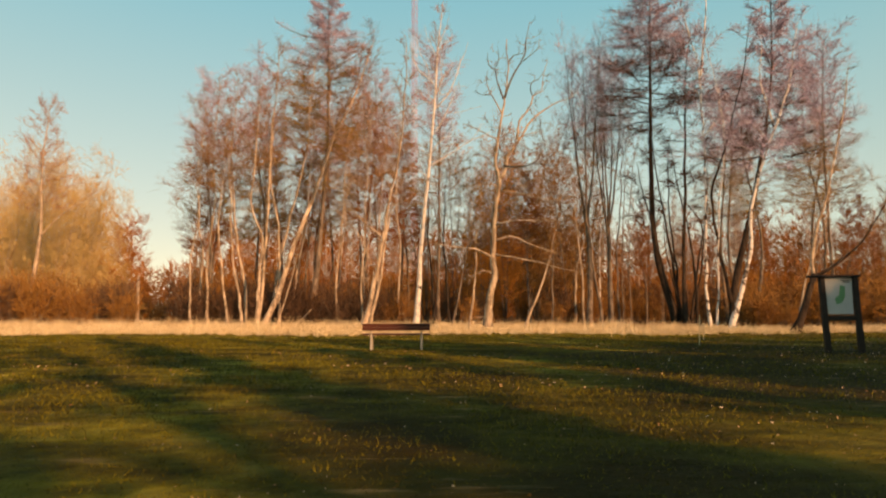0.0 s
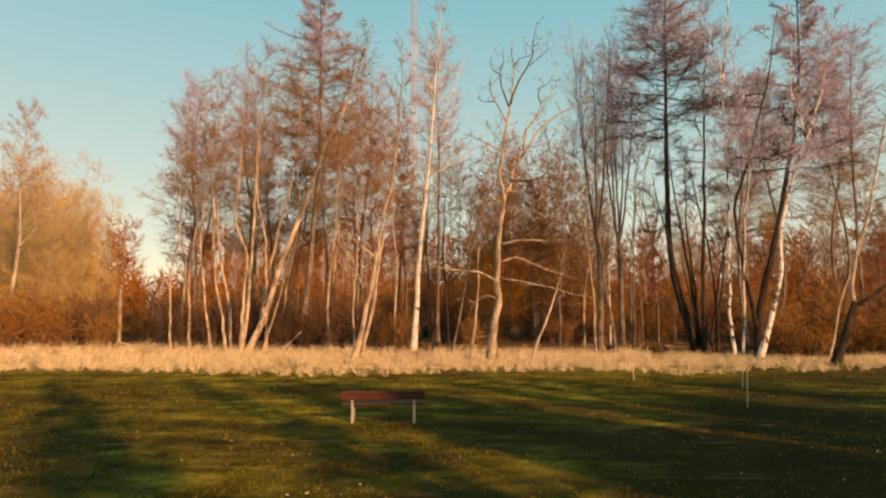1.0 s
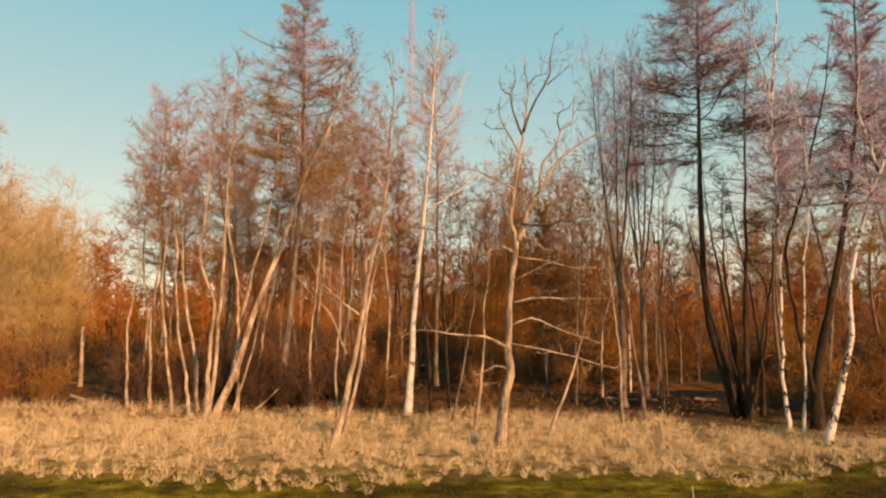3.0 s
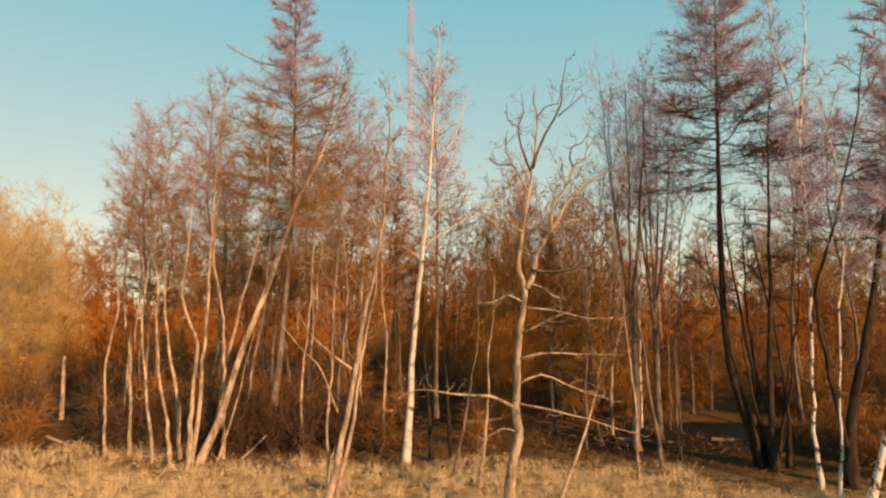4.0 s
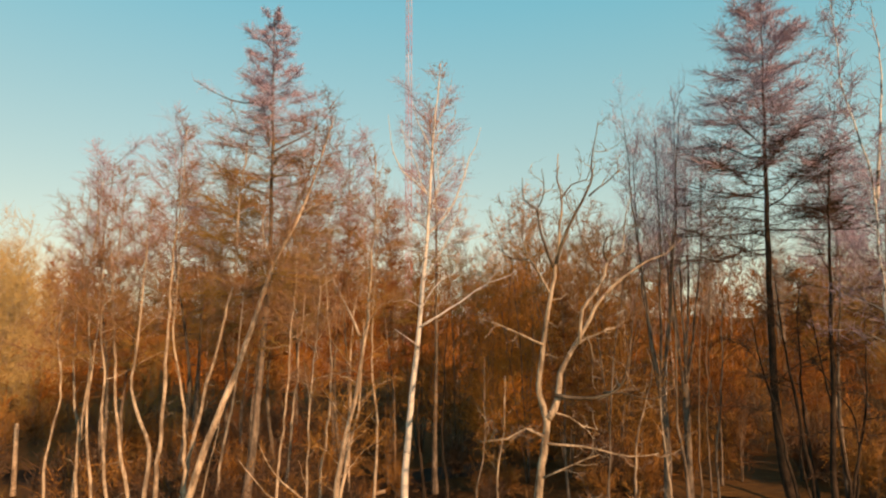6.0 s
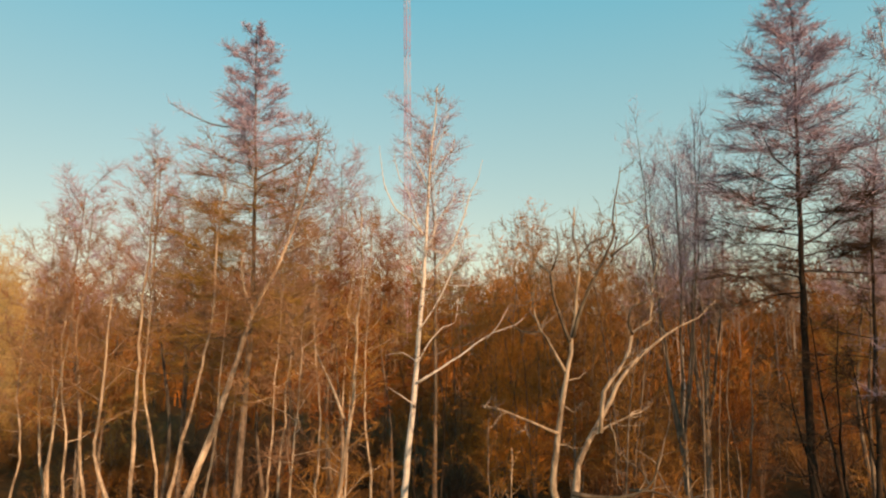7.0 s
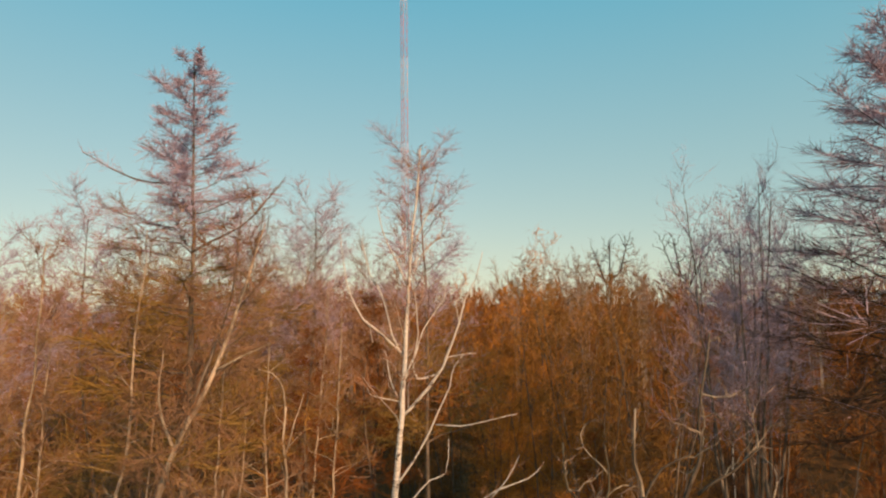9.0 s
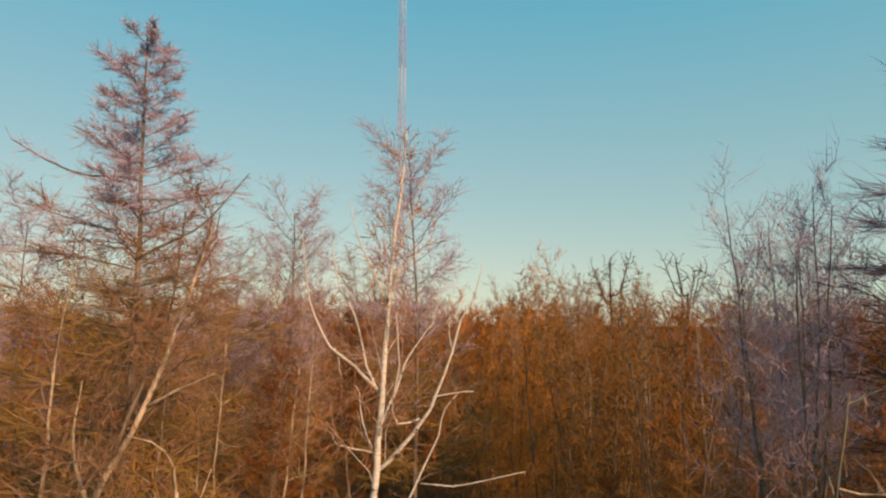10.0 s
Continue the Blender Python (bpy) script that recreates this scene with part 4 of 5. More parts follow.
def plant(kind, maker, x, y, scale, turn, name, label, category, group):
    """The first of a kind is built; the others are copies of it."""
    m = pose(*at_ground(x, y), 0, 0, turn) @ Matrix.Scale(scale, 4)
    if kind not in KINDS:
        t, bark, twigs = maker()
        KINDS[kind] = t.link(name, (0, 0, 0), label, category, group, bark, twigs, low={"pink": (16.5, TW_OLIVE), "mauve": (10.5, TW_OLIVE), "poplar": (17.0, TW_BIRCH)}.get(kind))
        KINDS[kind].matrix_basis = m
        return KINDS[kind]
    ob = copy_thing(KINDS[kind], pose(*at_ground(x, y), 0, 0, turn))
    ob.scale = (scale, scale, scale)
    return ob


def background():
    rng = np.random.default_rng(7)
    # named tall ones behind the front row
    plant("pink", lambda: kind_alder(101, 25.0, TW_PINK, ALDER, 1.2, 2.2), -0.9, 56.0, 1.0, 30, "alder_tree", "tall reddish-twigged alder behind the front row", "alder tree", "alders in the wood")
    plant("pink", None, -15.5, 51.5, 0.86, 120, "alder_tree", "", "", "")
    plant("pink", None, -19.0, 50.0, 0.80, 200, "alder_tree", "", "", "")
    plant("pink", None, -6.9, 57.0, 0.92, 260, "alder_tree", "", "", "")
    plant("pink", None, -12.0, 60.0, 0.88, 310, "alder_tree", "", "", "")
    for x, y, s in ((-21.0, 56.0, 0.85), (-17.6, 59.0, 0.95), (-12.8, 56.0, 0.9), (-16.5, 63.0, 1.0), (-8.5, 63.0, 1.0), (-20.5, 66.0, 1.0), (-12.5, 67.0, 1.02), (-5.5, 69.0, 1.0)):
        plant("mauve", lambda: kind_alder(117, 21.0, TW_MAUVE, ALDER, 0.8, 1.9), x, y, s, rng.random() * 360, "alder_tree", "bare alder with mauve-brown twigs behind the slender clump", "alder tree", "alders in the wood")
    plant("poplar", lambda: kind_poplar(103), 10.1, 45.2, 0.81, 10, "poplar_tree", "tall upright-branched poplar with grey-mauve twigs in the wood", "poplar tree", "poplars in the wood")
    plant("poplar", None, 12.4, 48.6, 0.8, 90, "poplar_tree", "", "", "")
    for x, y, s, a in ((22.5, 47.0, 0.75, 100), (26.5, 44.0, 0.8, 180), (26.0, 58.0, 0.9, 220), (31.5, 55.0, 0.92, 70), (36.0, 62.0, 1.0, 290), (23.0, 53.0, 0.8, 330)):
        plant("pink", None, x, y, s, a, "alder_tree", "", "", "")
    plant("orange", lambda: kind_thicket(104, 23.0, TW_ORANGE, ALDER, 3.0, 36, 2.0), 5.2, 72.0, 1.0, 0, "willow_tree", "orange-twigged willow glowing in low sun", "willow tree", "willows in the wood")
    plant("orange", None, 8.2, 76.0, 0.95, 77, "willow_tree", "", "", "")
    plant("orange", None, 3.4, 64.0, 0.86, 150, "willow_tree", "", "", "")
    plant("orange", None, 3.1, 60.0, 0.8, 30, "willow_tree", "", "", "")
    plant("orange", None, 5.3, 58.5, 0.83, 210, "willow_tree", "", "", "")
    for x, y, s in ((-6.2, 53.0, 0.74), (-3.8, 60.0, 0.85), (-20.8, 54.0, 0.65), (6.6, 50.0, 0.55), (-12.8, 56.0, 0.75),
                    (18.0, 58.5, 0.5), (25.0, 61.0, 0.5), (31.0, 64.0, 0.55), (36.0, 58.0, 0.5), (42.0, 66.0, 0.6)):
        plant("alder_b", lambda: kind_alder(105, 22.0, TW_RED, ALDER, 1.7), x, y, s, rng.random() * 360, "alder_tree", "bare alder with red-brown twigs in the wood", "alder tree", "alders in the wood")
    for x, y, s in ((11.0, 58.0, 1.04), (13.4, 63.0, 0.98), (9.4, 70.0, 1.15), (8.2, 60.0, 1.06), (11.6, 75.0, 1.15), (12.4, 69.0, 1.05), (-2.5, 68.0, 0.98), (0.6, 65.0, 1.04), (7.4, 67.0, 1.1)):
        plant("tall_thicket", lambda: kind_thicket(115, 18.5, TW_BROWN, ALDER, 2.6, 28, 1.9), x, y, s, rng.random() * 360, "thicket_tree", "tall many-stemmed tree with brown twigs", "tree", "thicket trees")
    # thin pale crowns that stand above the far brush
    for x, y, s in ((9.0, 118.0, 0.95), (15.0, 104.0, 0.9), (20.5, 126.0, 1.05), (26.0, 112.0, 0.92), (31.0, 131.0, 1.1), (37.0, 108.0, 0.9), (43.0, 122.0, 1.0),
                    (50.0, 113.0, 0.95), (57.0, 128.0, 1.05), (66.0, 118.0, 1.0), (-9.0, 112.0, 0.95), (-20.0, 122.0, 1.0), (-30.0, 108.0, 0.9)):
        plant("pale", lambda: kind_pale(116), x, y, s, rng.random() * 360, "birch_tree", "thin pale bare birch far back in the wood", "birch tree", "birches in the far wood")
    # the golden wood beyond the open corner of the meadow
    n = 0
    while n < 26:
        y = rng.uniform(70, 97)
        x = -y * rng.uniform(0.50, 0.86)
        plant("golden", lambda: kind_thicket(109, 22.0, TW_GOLD, PALE, 3.8, 32, 2.6), x, y, 0.88 + 0.16 * rng.random(), rng.random() * 360, "thicket_tree", "tall many-stemmed tree with golden-brown twigs", "tree", "golden wood")
        n += 1
    # dark gnarled crowns above the brush
    plant("gnarled", lambda: kind_gnarled(108), 33.0, 160.0, 1.35, 0, "dead_tree", "dark bare tree with crooked limbs above the brush", "tree", "crooked trees")
    plant("gnarled", None, 49.5, 162.0, 1.35, 140, "dead_tree", "", "", "")
    # low thicket trees
    k = tries = 0
    spots = []
    while k < 124 and tries < 6000:
        tries += 1
        x, y = rng.uniform(-75, 80), rng.uniform(47, 112)
        if abs(x) > 14 + 0.75 * (y - 5):
            continue
        if float(water_depth(x, y)) > 0.1 or any((x - a) ** 2 + (y - b) ** 2 < 9 for a, b in spots):
            continue
        if (3 < x < 18 and y < 54) or (18 < x < 24 and y < 56 and rng.random() < 0.6):
            continue
        spots.append((x, y))
        s = 0.42 + 0.28 * rng.random() + 0.12 * (y - 47) / 60
        if -0.52 < (x - 0.9) / y < -0.42:   # the open corner of the meadow
            s *= 0.45
        v = 1 if x < -0.38 * y else k % 3 if y < 50 or k % 4 == 0 else (1, 3, 0)[k % 3] if x < -2 else 4 if x > 14 and k % 2 else (3, 3, 1)[k % 3]   # the deep wood is redder; kind 4 has shade in its twig colour
        plant(f"thicket{v}", lambda: kind_thicket(110 + v, 11.0, (TW_BROWN, TW_OLIVE, TW_RUST, TW_RED, TW_DUSK)[v]), x, y, s, rng.random() * 360, "thicket_tree", "many-stemmed bare thicket tree with brown twigs", "tree", "thicket trees")
        k += 1


def undergrowth():
    rng = np.random.default_rng(8)
    k = tries = 0
    while k < 225 and tries < 6000:
        tries += 1
        x, y = rng.uniform(-50, 45), 43.5 + 36 * rng.random() ** 1.3
        if abs(x) > 12 + 0.72 * y or float(water_depth(x, y)) > 0.15:
            continue
        if (3 < x < 18 and y < 54) or (-6 < x < 4 and y < 51 and rng.random() < 0.6):
            continue
        v = k % 3
        plant(f"shrub{v}", lambda: kind_shrub(120 + v, 3.2, (TW_RUST, TW_RUST, TW_DARK)[v]), x, y, 0.6 + 0.8 * rng.random(), rng.random() * 360, "shrub", "leafless brown shrub in leaf litter", "shrub", "undergrowth shrubs")
        k += 1


def edge_brush():
    """Shrubs and saplings where the wood comes forward."""
    rng = np.random.default_rng(18)
    for i in range(46):
        x = rng.uniform(18.5, 36)
        y = rng.uniform(39.5, 47) - 0.12 * (x - 15)
        plant("shrub0", None, x, y, 0.45 + 0.6 * rng.random(), rng.random() * 360, "shrub", "", "", "")
    for i in range(40):
        x, y = rng.uniform(-18, -5), rng.uniform(43.5, 49)
        plant("shrub2", None, x, y, 0.5 + 0.5 * rng.random(), rng.random() * 360, "shrub", "", "", "")


background()
undergrowth()
edge_brush()


def far_wood():
    """The wood that closes the view, and the row behind the meadow whose shade falls on the lawn."""
    rng = np.random.default_rng(9)
    v = []

    def grow(n, r0, r1, h0, h1, m, per, width, size, gap):
        r = r0 + (r1 - r0) * rng.random(n)
        a = rng.uniform(-56, 56, n)
        keep = np.abs(a + 24.6) > gap
        r, a = r[keep], np.radians(a[keep])
        x, y = r * np.sin(a), r * np.cos(a)
        h = rng.uniform(h0, h1, len(r))
        for i in range(len(r)):
            base = np.array([x[i], y[i], -0.2])
            top = base + np.array([rng.normal(0, 0.6), 0, h[i]])
            v.append(slivers(base[None], unit((top - base)[None]), np.array([h[i]]), np.array([0.26]), rng))
            s = rng.uniform(0.03, 0.95, m)
            p = base + (top - base) * s[:, None]
            d = rng.normal(0, 1, (m, 3))
            d[:, 2] = np.abs(d[:, 2]) * 0.6 + 0.5
            d = unit(d)
            ln = (1.25 - s) * rng.uniform(0.12, 0.24, m) * h[i] + 0.6
            v.append(slivers(p, d, ln, np.full(m, 0.075), rng))
            j = rng.integers(0, m, m * per)
            p2 = p[j] + d[j] * (ln[j] * rng.random(m * per))[:, None]
            d2 = unit(d[j] + rng.normal(0, 0.5, (m * per, 3)) + np.array([0, 0, 0.25]))
            v.append(slivers(p2, d2, rng.uniform(0.5, 1.0, m * per) * size, np.full(m * per, width), rng))

    grow(400, 88, 140, 4.0, 9.0, 20, 8, 0.10, 1.5, 0.0)
    grow(740, 138, 205, 19.0, 23.5, 30, 13, 0.11, 2.0, 2.0)
    grow(420, 240, 400, 15.5, 20.0, 16, 9, 0.30, 3.0, 0.0)
    grow(340, 130, 230, 8.0, 12.5, 20, 9, 0.14, 2.0, 0.0)
    tagged(new("far_wood", loose_mesh("far_wood", np.vstack(v), TW_FAR)), "distant bare brown wood closing the horizon", "wood", kind="stuff")
    v.clear()
    grow(230, 112, 190, 21.0, 27.0, 22, 9, 0.06, 1.9, 2.0)
    tagged(new("far_birches", loose_mesh("far_birches", np.vstack(v), TW_HAZE)), "thin grey tree tops rising above the distant wood", "wood", kind="stuff")


far_wood()


def shade_row():
    """The trees at the back of the meadow, which shade the lawn; they stay low where a strip of lawn lies in the sun."""
    rng = np.random.default_rng(10)

    def grow(x, y, size):
        across = 0.799 * x + 0.602 * y   # trees stand in lines, and strips of sun fall between them
        if 1.5 < across < 12 and math.cos(2.094 * (across - 4.8)) < -0.3:
            return
        tip_x, tip_y = x - 1.56 * 21 * size, y + 2.08 * 21 * size
        if 4 < tip_x < 22 and tip_y > 26.5:
            size = (26.5 - y) / (2.08 * 21)
        elif tip_x <= 4 and tip_y > 26:
            size = (26 - y) / (2.08 * 21)
        plant("shade", lambda: kind_slim(131), x, y, size, rng.random() * 360, "alder_tree", "bare tree at the back of the meadow", "alder tree", "trees behind the meadow")

    for i in range(36):
        grow(9.5 + 1.5 * i + rng.normal(0, 0.9), -13 - 12 * rng.random(), 0.82 + 0.3 * rng.random())
    for n, x0, x1, y0, y1, low in ((34, 12, 62, -34, -8, 0.8), (22, 17, 42, -9, 1, 0.5), (24, 20, 52, -13, -3, 0.6), (26, 34, 78, -36, -6, 0.75)):
        for i in range(n):
            grow(rng.uniform(x0, x1), rng.uniform(y0, y1), low + 0.3 * rng.random())
    for i in range(16):
        size = 1.0 + 0.3 * rng.random()
        plant("thicket0", None, 2.0 + 0.9 * i + 1.56 * 10.5 * size, rng.uniform(24.5, 26.5) - 2.08 * 10.5 * size, size, rng.random() * 360, "thicket_tree", "", "", "")
    for i in range(5):
        plant("thicket0", None, 19.0 + 1.6 * i, -10.0 - 1.5 * rng.random(), 1.15, rng.random() * 360, "thicket_tree", "", "", "")


shade_row()


# ---- grass ----
def lawn():
    rng = np.random.default_rng(20)
    n = 170000
    y = 2.5 + 32 * rng.random(n) ** 1.25
    x = 1 + (3 + 0.78 * y) * rng.uniform(-1, 1, n)
    bare = 0.5 + 0.5 * np.sin(0.9 * x + 1.6 * np.sin(0.55 * y)) * np.sin(0.7 * y + 0.8 * np.sin(0.8 * x))
    thin = rng.random(n) < 0.35 + 0.65 * np.clip(1.25 - bare - 0.06 * x * np.clip((26 - y) / 9, 0.1, 1), 0, 1)
    keep = thin & (y < 30.4 + 1.5 * np.sin(x * 0.4) + 2.6 * np.clip((x - 9) / 5, 0, 1) + rng.normal(0, 0.5, n))
    x, y = x[keep], y[keep]
    n = len(x)
    tall = 0.5 + 0.5 * np.sin(x * 1.7 + 2 * np.sin(y * 0.9)) * np.sin(y * 1.3 + x * 0.4)
    a = np.stack([x, y, ground_z(x, y) - 0.005], 1)
    d = rng.normal(0, 0.8, (n, 3))
    d[:, 2] = 1
    v = slivers(a, unit(d), (0.03 + 0.07 * rng.random(n)) * (0.6 + 0.7 * tall) * np.clip(y / 9, 0.4, 1), 0.005 + 0.0008 * y, rng)
    tagged(new("lawn_grass", loose_mesh("lawn_grass", v, LAWN)), "short green and brown meadow grass", "grass", kind="stuff")


def straw():
    """Tussocks of dry grass: blades that fan out and bend over."""
    rng = np.random.default_rng(21)
    m = 3000
    cx = rng.uniform(-46, 40, m)
    lo = 30.7 + 0.9 * np.sin(cx * 0.33) + 0.4 * np.sin(cx * 1.1) + 2.2 * np.clip((cx - 9) / 5, 0, 1)
    hi = np.where(cx > 11, 36.0, np.where(cx < -13, 46.0, 42.0)) + 1.0 * np.sin(cx * 0.6)
    cy = lo + (hi - lo) * rng.random(m) ** 1.1
    size = (0.35 + 0.65 * rng.random(m) ** 2) * np.where(cx > 12, 0.6, 1.0) * np.clip((cy - lo) / 2.2, 0.25, 1)
    mf = 800   # thin low tufts that stray into the lawn
    fx = rng.uniform(-46, 40, mf)
    lf = 30.7 + 0.9 * np.sin(fx * 0.33) + 0.4 * np.sin(fx * 1.1) + 2.2 * np.clip((fx - 9) / 5, 0, 1)
    cx, cy = np.concatenate([cx, fx]), np.concatenate([cy, lf + 0.8 - 3.4 * rng.random(mf)])
    size = np.concatenate([size, 0.12 + 0.25 * rng.random(mf)]) * np.where(cx < -8, 1.2, 1.0)
    m += mf
    per = 22
    j = np.repeat(np.arange(m), per)
    n = len(j)
    off = rng.normal(0, 0.16, (n, 2)) * size[j][:, None]
    x, y = cx[j] + off[:, 0], cy[j] + off[:, 1]
    a = np.stack([x, y, ground_z(x, y) - 0.02], 1)
    d = np.column_stack([off * 2.2 / size[j][:, None], np.ones(n)]) + rng.normal(0, 0.22, (n, 3))
    d = unit(d)
    ln = (0.18 + 0.34 * rng.random(n)) * (0.45 + size[j])
    w = np.full(n, 0.016)
    v1 = slivers(a, d, ln * 1.3, w, rng)
    d2 = d * np.array([1.6, 1.6, 0.25]) + rng.normal(0, 0.3, (n, 3))
    k = rng.random(n) < 0.6
    v2 = slivers((a + d * ln[:, None] * 0.75)[k], unit(d2)[k], ln[k] * 0.7, w[k], rng)
    tagged(new("dry_grass", loose_mesh("dry_grass", np.vstack([v1, v2]), STRAW)), "tall dry straw grass along the wood edge", "grass", kind="stuff")


def leaves():
    rng = np.random.default_rng(22)
    n = 7500
    y = 3 + 27 * rng.random(n) ** 1.3
    x = 1 + (3 + 0.75 * y) * (1 - 2 * rng.random(n) ** 1.5)
    drift = np.sin(1.1 * x + 2.0 * np.sin(0.7 * y)) * np.sin(2.3 * y + 1.2 * np.sin(0.6 * x))   # blown into drifts
    k = rng.random(n) < np.clip(0.28 + 0.9 * drift + 0.04 * x, 0.05, 1)
    x, y = x[k], y[k]
    n = len(x)
    a = np.stack([x, y, ground_z(x, y) + 0.03 + 0.03 * rng.random(n)], 1)
    d = rng.normal(0, 1, (n, 3)) * np.array([1, 1, 0.35])
    k = np.clip(y / 11, 0.35, 1)
    v = blades(a, unit(d), k * (0.016 + 0.034 * rng.random(n)), k * (0.01 + 0.02 * rng.random(n)), rng, 0.5)
    tagged(new("fallen_leaves", loose_mesh("fallen_leaves", v, LEAF)), "scattered dry leaves lying in the lawn", "leaf", kind="stuff")


def litter():
    """Fallen twigs and dead stalks on the wood floor."""
    rng = np.random.default_rng(23)
    n = 16000
    x = rng.uniform(-26, 27, n)
    y = np.where(x > 10, 35.5, 41.0) + 20 * rng.random(n) ** 1.6
    keep = water_depth(x, y) < 0.15
    x, y = x[keep], y[keep]
    n = len(x)
    a = np.stack([x, y, ground_z(x, y) + 0.01 + 0.05 * rng.random(n)], 1)
    d = rng.normal(0, 1, (n, 3)) * np.array([1, 1, 0.25]) + np.array([0, 0, 0.15])
    d[::4, 2] += 1.5
    v = slivers(a, unit(d), 0.15 + 0.6 * rng.random(n) ** 2, 0.02 + 0.04 * rng.random(n), rng)
    tagged(new("twig_litter", loose_mesh("twig_litter", v, TW_LITTER)), "fallen brown twigs and dead stalks on the wood floor", "litter", kind="stuff")


lawn()
straw()
leaves()
litter()


# ---- bench ----
def bench():
    root = thing("bench", at_ground(-0.70, 17.2, 0.02), "red-brown plank park bench with pale concrete legs", "bench", turn=3.0)
    for z, y in ((0.665, -0.225), (0.572, -0.2)):
        part("back_plank", mesh_of("back_plank", *box(1.77, 0.04, 0.088, (0, y, z), 0.008, Euler((radians(14), 0, 0)).to_matrix().to_4x4()), BENCH_RED, False), root)
    for i in range(4):
        part("seat_plank", mesh_of("seat_plank", *box(1.77, 0.095, 0.04, (0, -0.08 + 0.11 * i, 0.425), 0.008), BENCH_RED, False), root)
    for s in (-1, 1):
        x = 0.66 * s
        leg = joined([
            box(0.06, 0.09, 0.44, (x, -0.06, 0.2), 0.02, Euler((radians(-10), 0, 0)).to_matrix().to_4x4()),
            box(0.06, 0.09, 0.44, (x, 0.20, 0.2), 0.02, Euler((radians(12), 0, 0)).to_matrix().to_4x4()),
            box(0.056, 0.46, 0.07, (x, 0.08, 0.372), 0.015),
            box(0.052, 0.06, 0.36, (x, -0.145, 0.53), 0.015, Euler((radians(14), 0, 0)).to_matrix().to_4x4()),
        ])
        part("leg", mesh_of("leg", *leg, BENCH_LEG, False), root, "pale concrete leg")


def board():
    root = thing("information_board", at_ground(9.95, 15.45, 0.02), "dark timber information board with a green map poster", "sign", turn=-4.0)
    lean = Euler((0, radians(-2.2), 0)).to_matrix().to_4x4()
    for x in (-0.37, 0.37):
        part("post", mesh_of("post", *box(0.12, 0.12, 1.82, (x - 0.06, 0, 0.87), 0.015, lean), POST, False), root)
    part("roof_board", mesh_of("roof_board", *box(1.12, 0.22, 0.05, (-0.20, 0, 1.80), 0.012), POST, False), root)
    part("rail", mesh_of("rail", *box(0.66, 0.07, 0.11, (-0.06, 0, 0.82), 0.012), POST, False), root)
    panel = part("panel", mesh_of("panel", *box(0.60, 0.03, 0.86, (-0.09, 0.0, 1.34), 0.005), PAPER, False), root, "white poster panel")
    bm = bmesh.new()
    shape = [(-0.10, -0.20), (0.03, -0.16), (0.10, -0.02), (0.11, 0.22), (0.0, 0.25), (-0.03, 0.02), (-0.13, -0.06)]
    front = [bm.verts.new((-0.06 + x, -0.021, 1.34 + z)) for x, z in shape]
    back = [bm.verts.new((-0.06 + x, -0.0155, 1.34 + z)) for x, z in shape]
    bm.faces.new(front)
    for i in range(len(shape)):
        bm.faces.new((front[i], back[i], back[(i + 1) % len(shape)], front[(i + 1) % len(shape)]))
    me = bpy.data.meshes.new("map_shape")
    bm.to_mesh(me)
    bm.free()
    me.materials.append(GREENP)
    part("map_shape", me, panel, "green map shape")
    for dx, w in ((0.12, 0.2), (0.14, 0.14)):
        z = 1.70 if w > 0.15 else 1.66
        part("text_bar", mesh_of("text_bar", *box(w, 0.006, 0.02, (dx - 0.06, -0.0185, z), 0.0), INK, False), panel)


def stakes():
    for x, y, h, tilt in ((8.08, 19.5, 0.92, 3), (7.05, 26.0, 0.6, -2), (9.8, 23.7, 0.6, 4)):
        ob = new("marker_stake", mesh_of("marker_stake", *box(0.022, 0.02, h, (0, 0, h / 2), 0.004), STAKE, False))
        ob.matrix_basis = pose(x, y, float(ground_z(x, y)) - 0.02, 0, tilt, 20)
        tagged(ob, "thin bleached wooden stake in the lawn", "stake", "marker stakes")


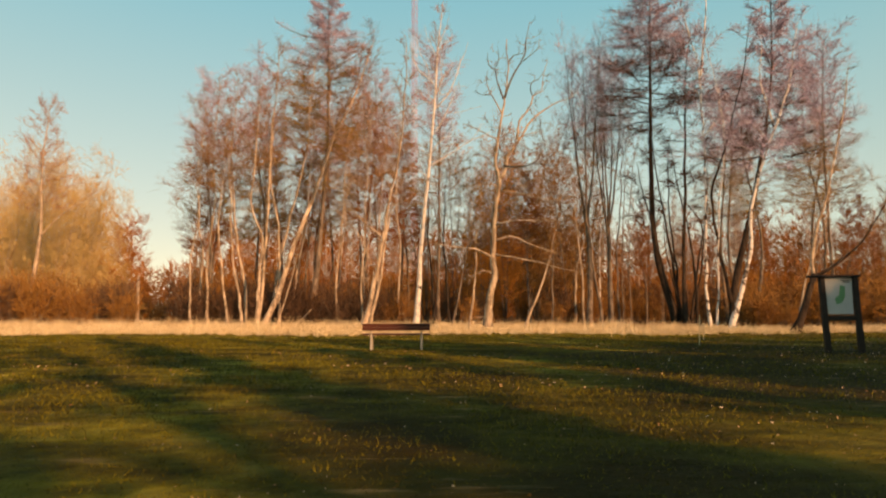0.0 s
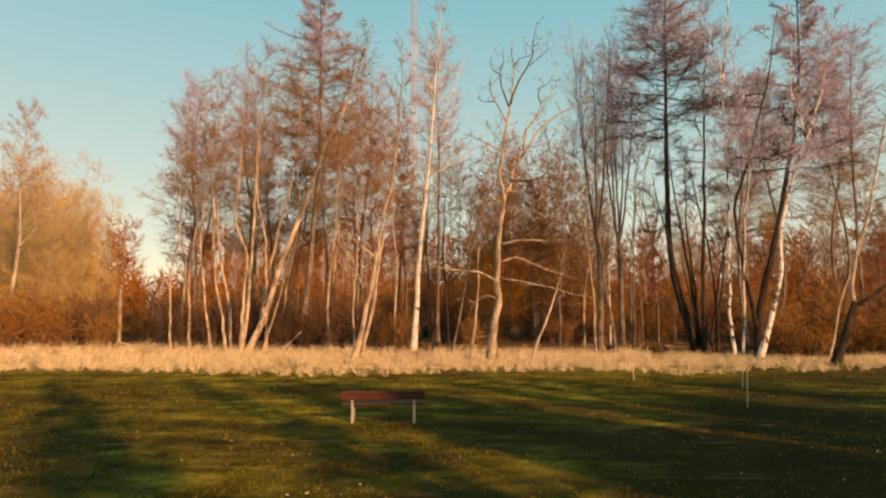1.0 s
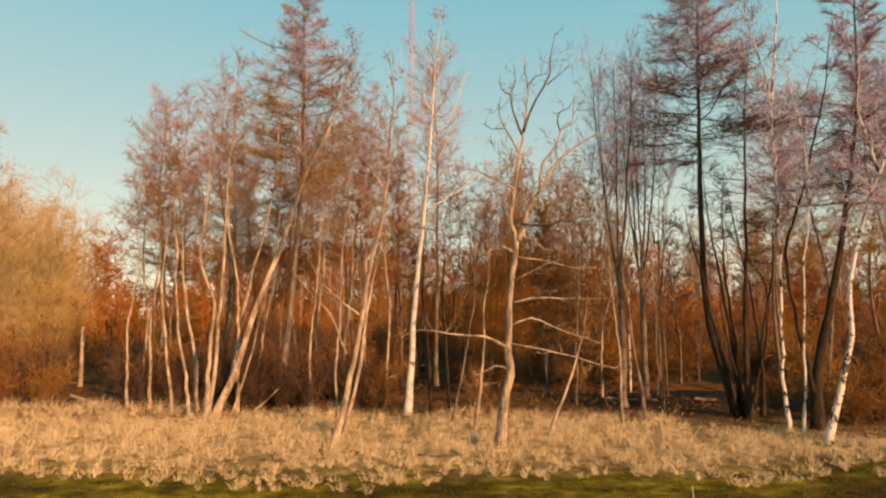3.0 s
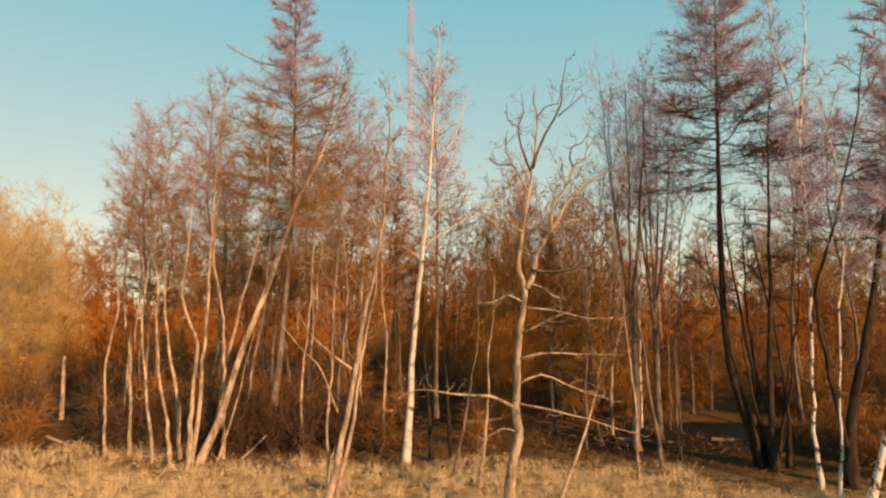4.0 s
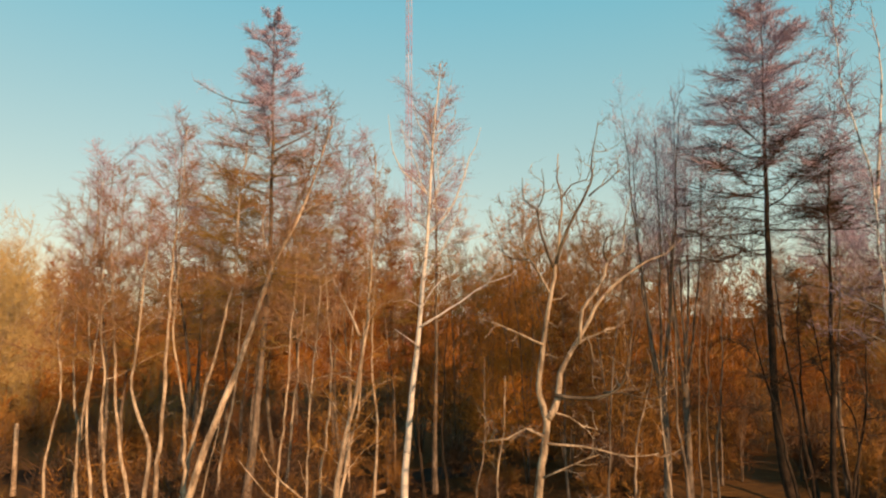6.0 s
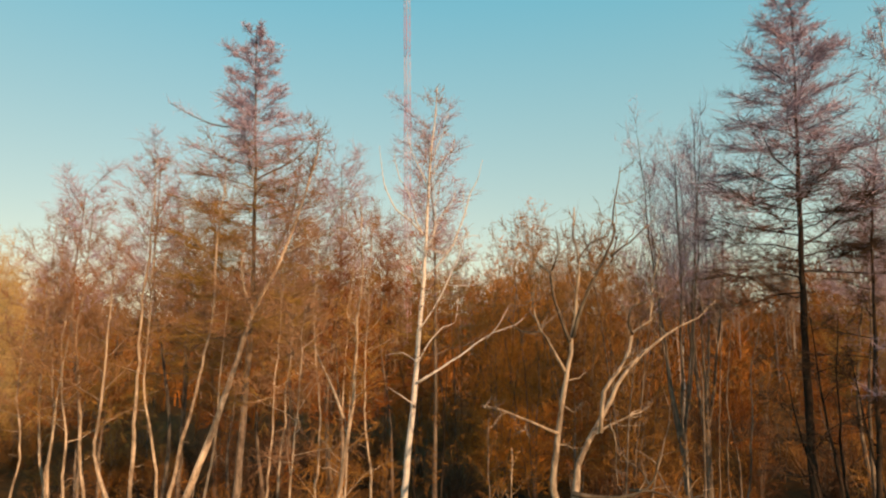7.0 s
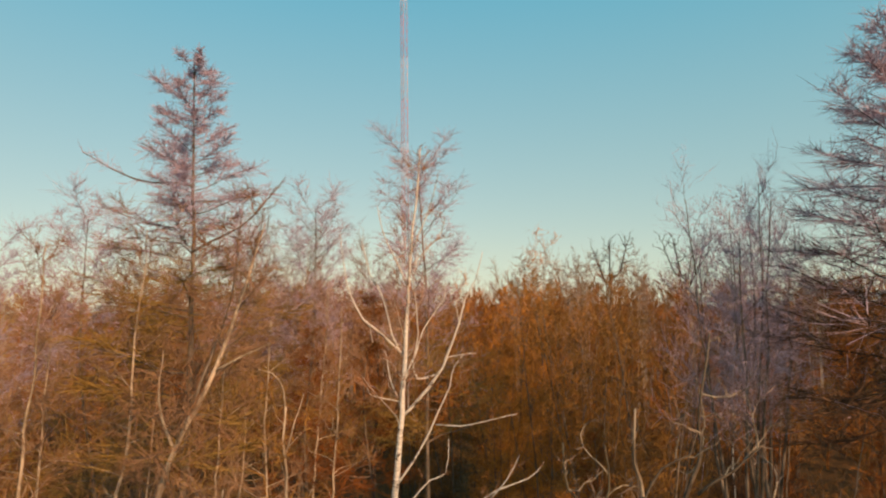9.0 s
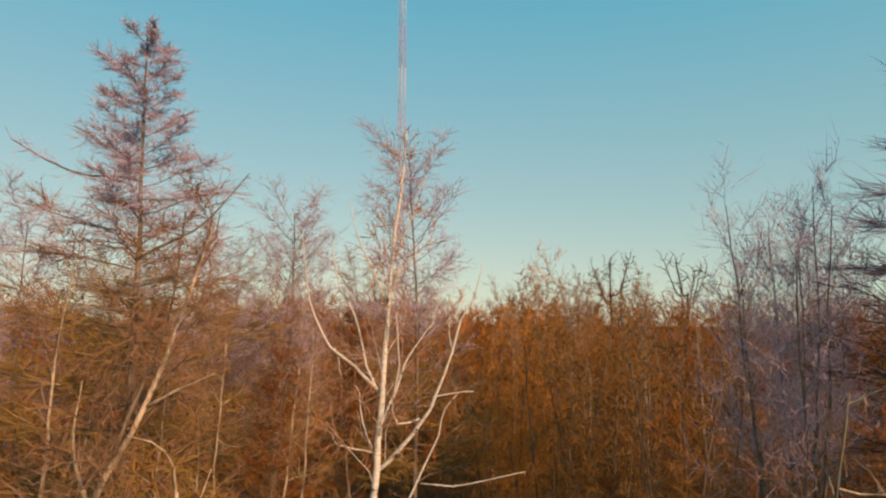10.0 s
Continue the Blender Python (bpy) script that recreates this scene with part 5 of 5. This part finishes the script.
def logs():
    """Fallen trunks and dead sticks at the wood edge."""
    rows = (
        ((15.0, 47.6), (16.9, 48.1), 0.11, 0.12, 0.1, ALDER), ((-22.5, 46.5), (-19.5, 44.6), 0.09, 0.5, 0.15, PALE), ((-10.2, 42.6), (-8.8, 42.4), 0.05, 0.05, 1.3, PALE),
        ((-6.4, 51.5), (-3.6, 52.6), 0.16, 0.7, 0.9, PALE), ((1.2, 50.5), (3.4, 51.2), 0.15, 0.5, 0.6, ALDER), ((-4.6, 33.0), (-2.9, 32.5), 0.03, 0.05, 0.08, DARK),
        ((-0.9, 32.4), (0.4, 32.0), 0.03, 0.04, 0.06, DARK), ((9.6, 47.5), (12.4, 46.3), 0.08, 0.15, 0.3, ALDER), ((-15.5, 43.5), (-13.6, 42.4), 0.05, 0.1, 0.6, ALDER), ((-12.6, 25.4), (-12.0, 25.1), 0.025, 0.03, 0.04, DARK),
    )
    for k, ((x0, y0), (x1, y1), rad, z0, z1, bark) in enumerate(rows):
        t = Tree(200 + k)
        a = (0, 0, z0 + rad * 0.4)
        b = (x1 - x0, y1 - y0, z1 + rad * 0.4 + float(ground_z(x1, y1)) - float(ground_z(x0, y0)))
        mid = ((a[0] + b[0]) / 2, (a[1] + b[1]) / 2 + 0.05, (a[2] + b[2]) / 2 - 0.04)
        v, f = tube(spline([a, mid, b], 0.2), rad, rad * 0.6, 8, 1.0, 0.0, t.rng, 0.06)
        ob = new("fallen_log" if rad > 0.06 else "dead_stick", mesh_of("log", v, f, bark))
        ob.location = (x0, y0, float(ground_z(x0, y0)))
        tagged(ob, "fallen bare trunk lying at the wood edge" if rad > 0.06 else "dead stick lying in the dry grass", "log" if rad > 0.06 else "stick", "fallen wood")


def mast():
    """A guyed lattice mast, red and white in turn, far behind the wood."""
    root = thing("radio_mast", (-8.2, 129.0, -0.1), "slender red and white lattice radio mast above the wood", "radio mast")
    w, step = 0.62, 7.5
    corners = [(w * math.cos(a), w * math.sin(a)) for a in (0.5, 2.6, 4.7)]
    for i in range(16):
        z0, z1 = i * step, (i + 1) * step
        bits = []
        for c in corners:
            bits.append(tube(np.array([(*c, z0), (*c, (z0 + z1) / 2), (*c, z1)]), 0.05, 0.05, 5))
        for k in range(5):
            za, zb = z0 + k * 1.5, z0 + (k + 1) * 1.5
            for j in range(3):
                p, q = corners[j], corners[(j + 1) % 3]
                bits.append(tube(np.array([(*p, za), ((p[0] + q[0]) / 2, (p[1] + q[1]) / 2, (za + zb) / 2), (*q, zb)]), 0.022, 0.022, 3))
                bits.append(tube(np.array([(*p, za), ((p[0] + q[0]) / 2, (p[1] + q[1]) / 2, za), (*q, za)]), 0.022, 0.022, 3))
        part("mast_section", mesh_of("mast_section", *joined(bits), RED if i % 2 == 0 else WHITE), root, "red painted section" if i % 2 == 0 else "faded white section")


bench()
board()
stakes()
logs()
mast()
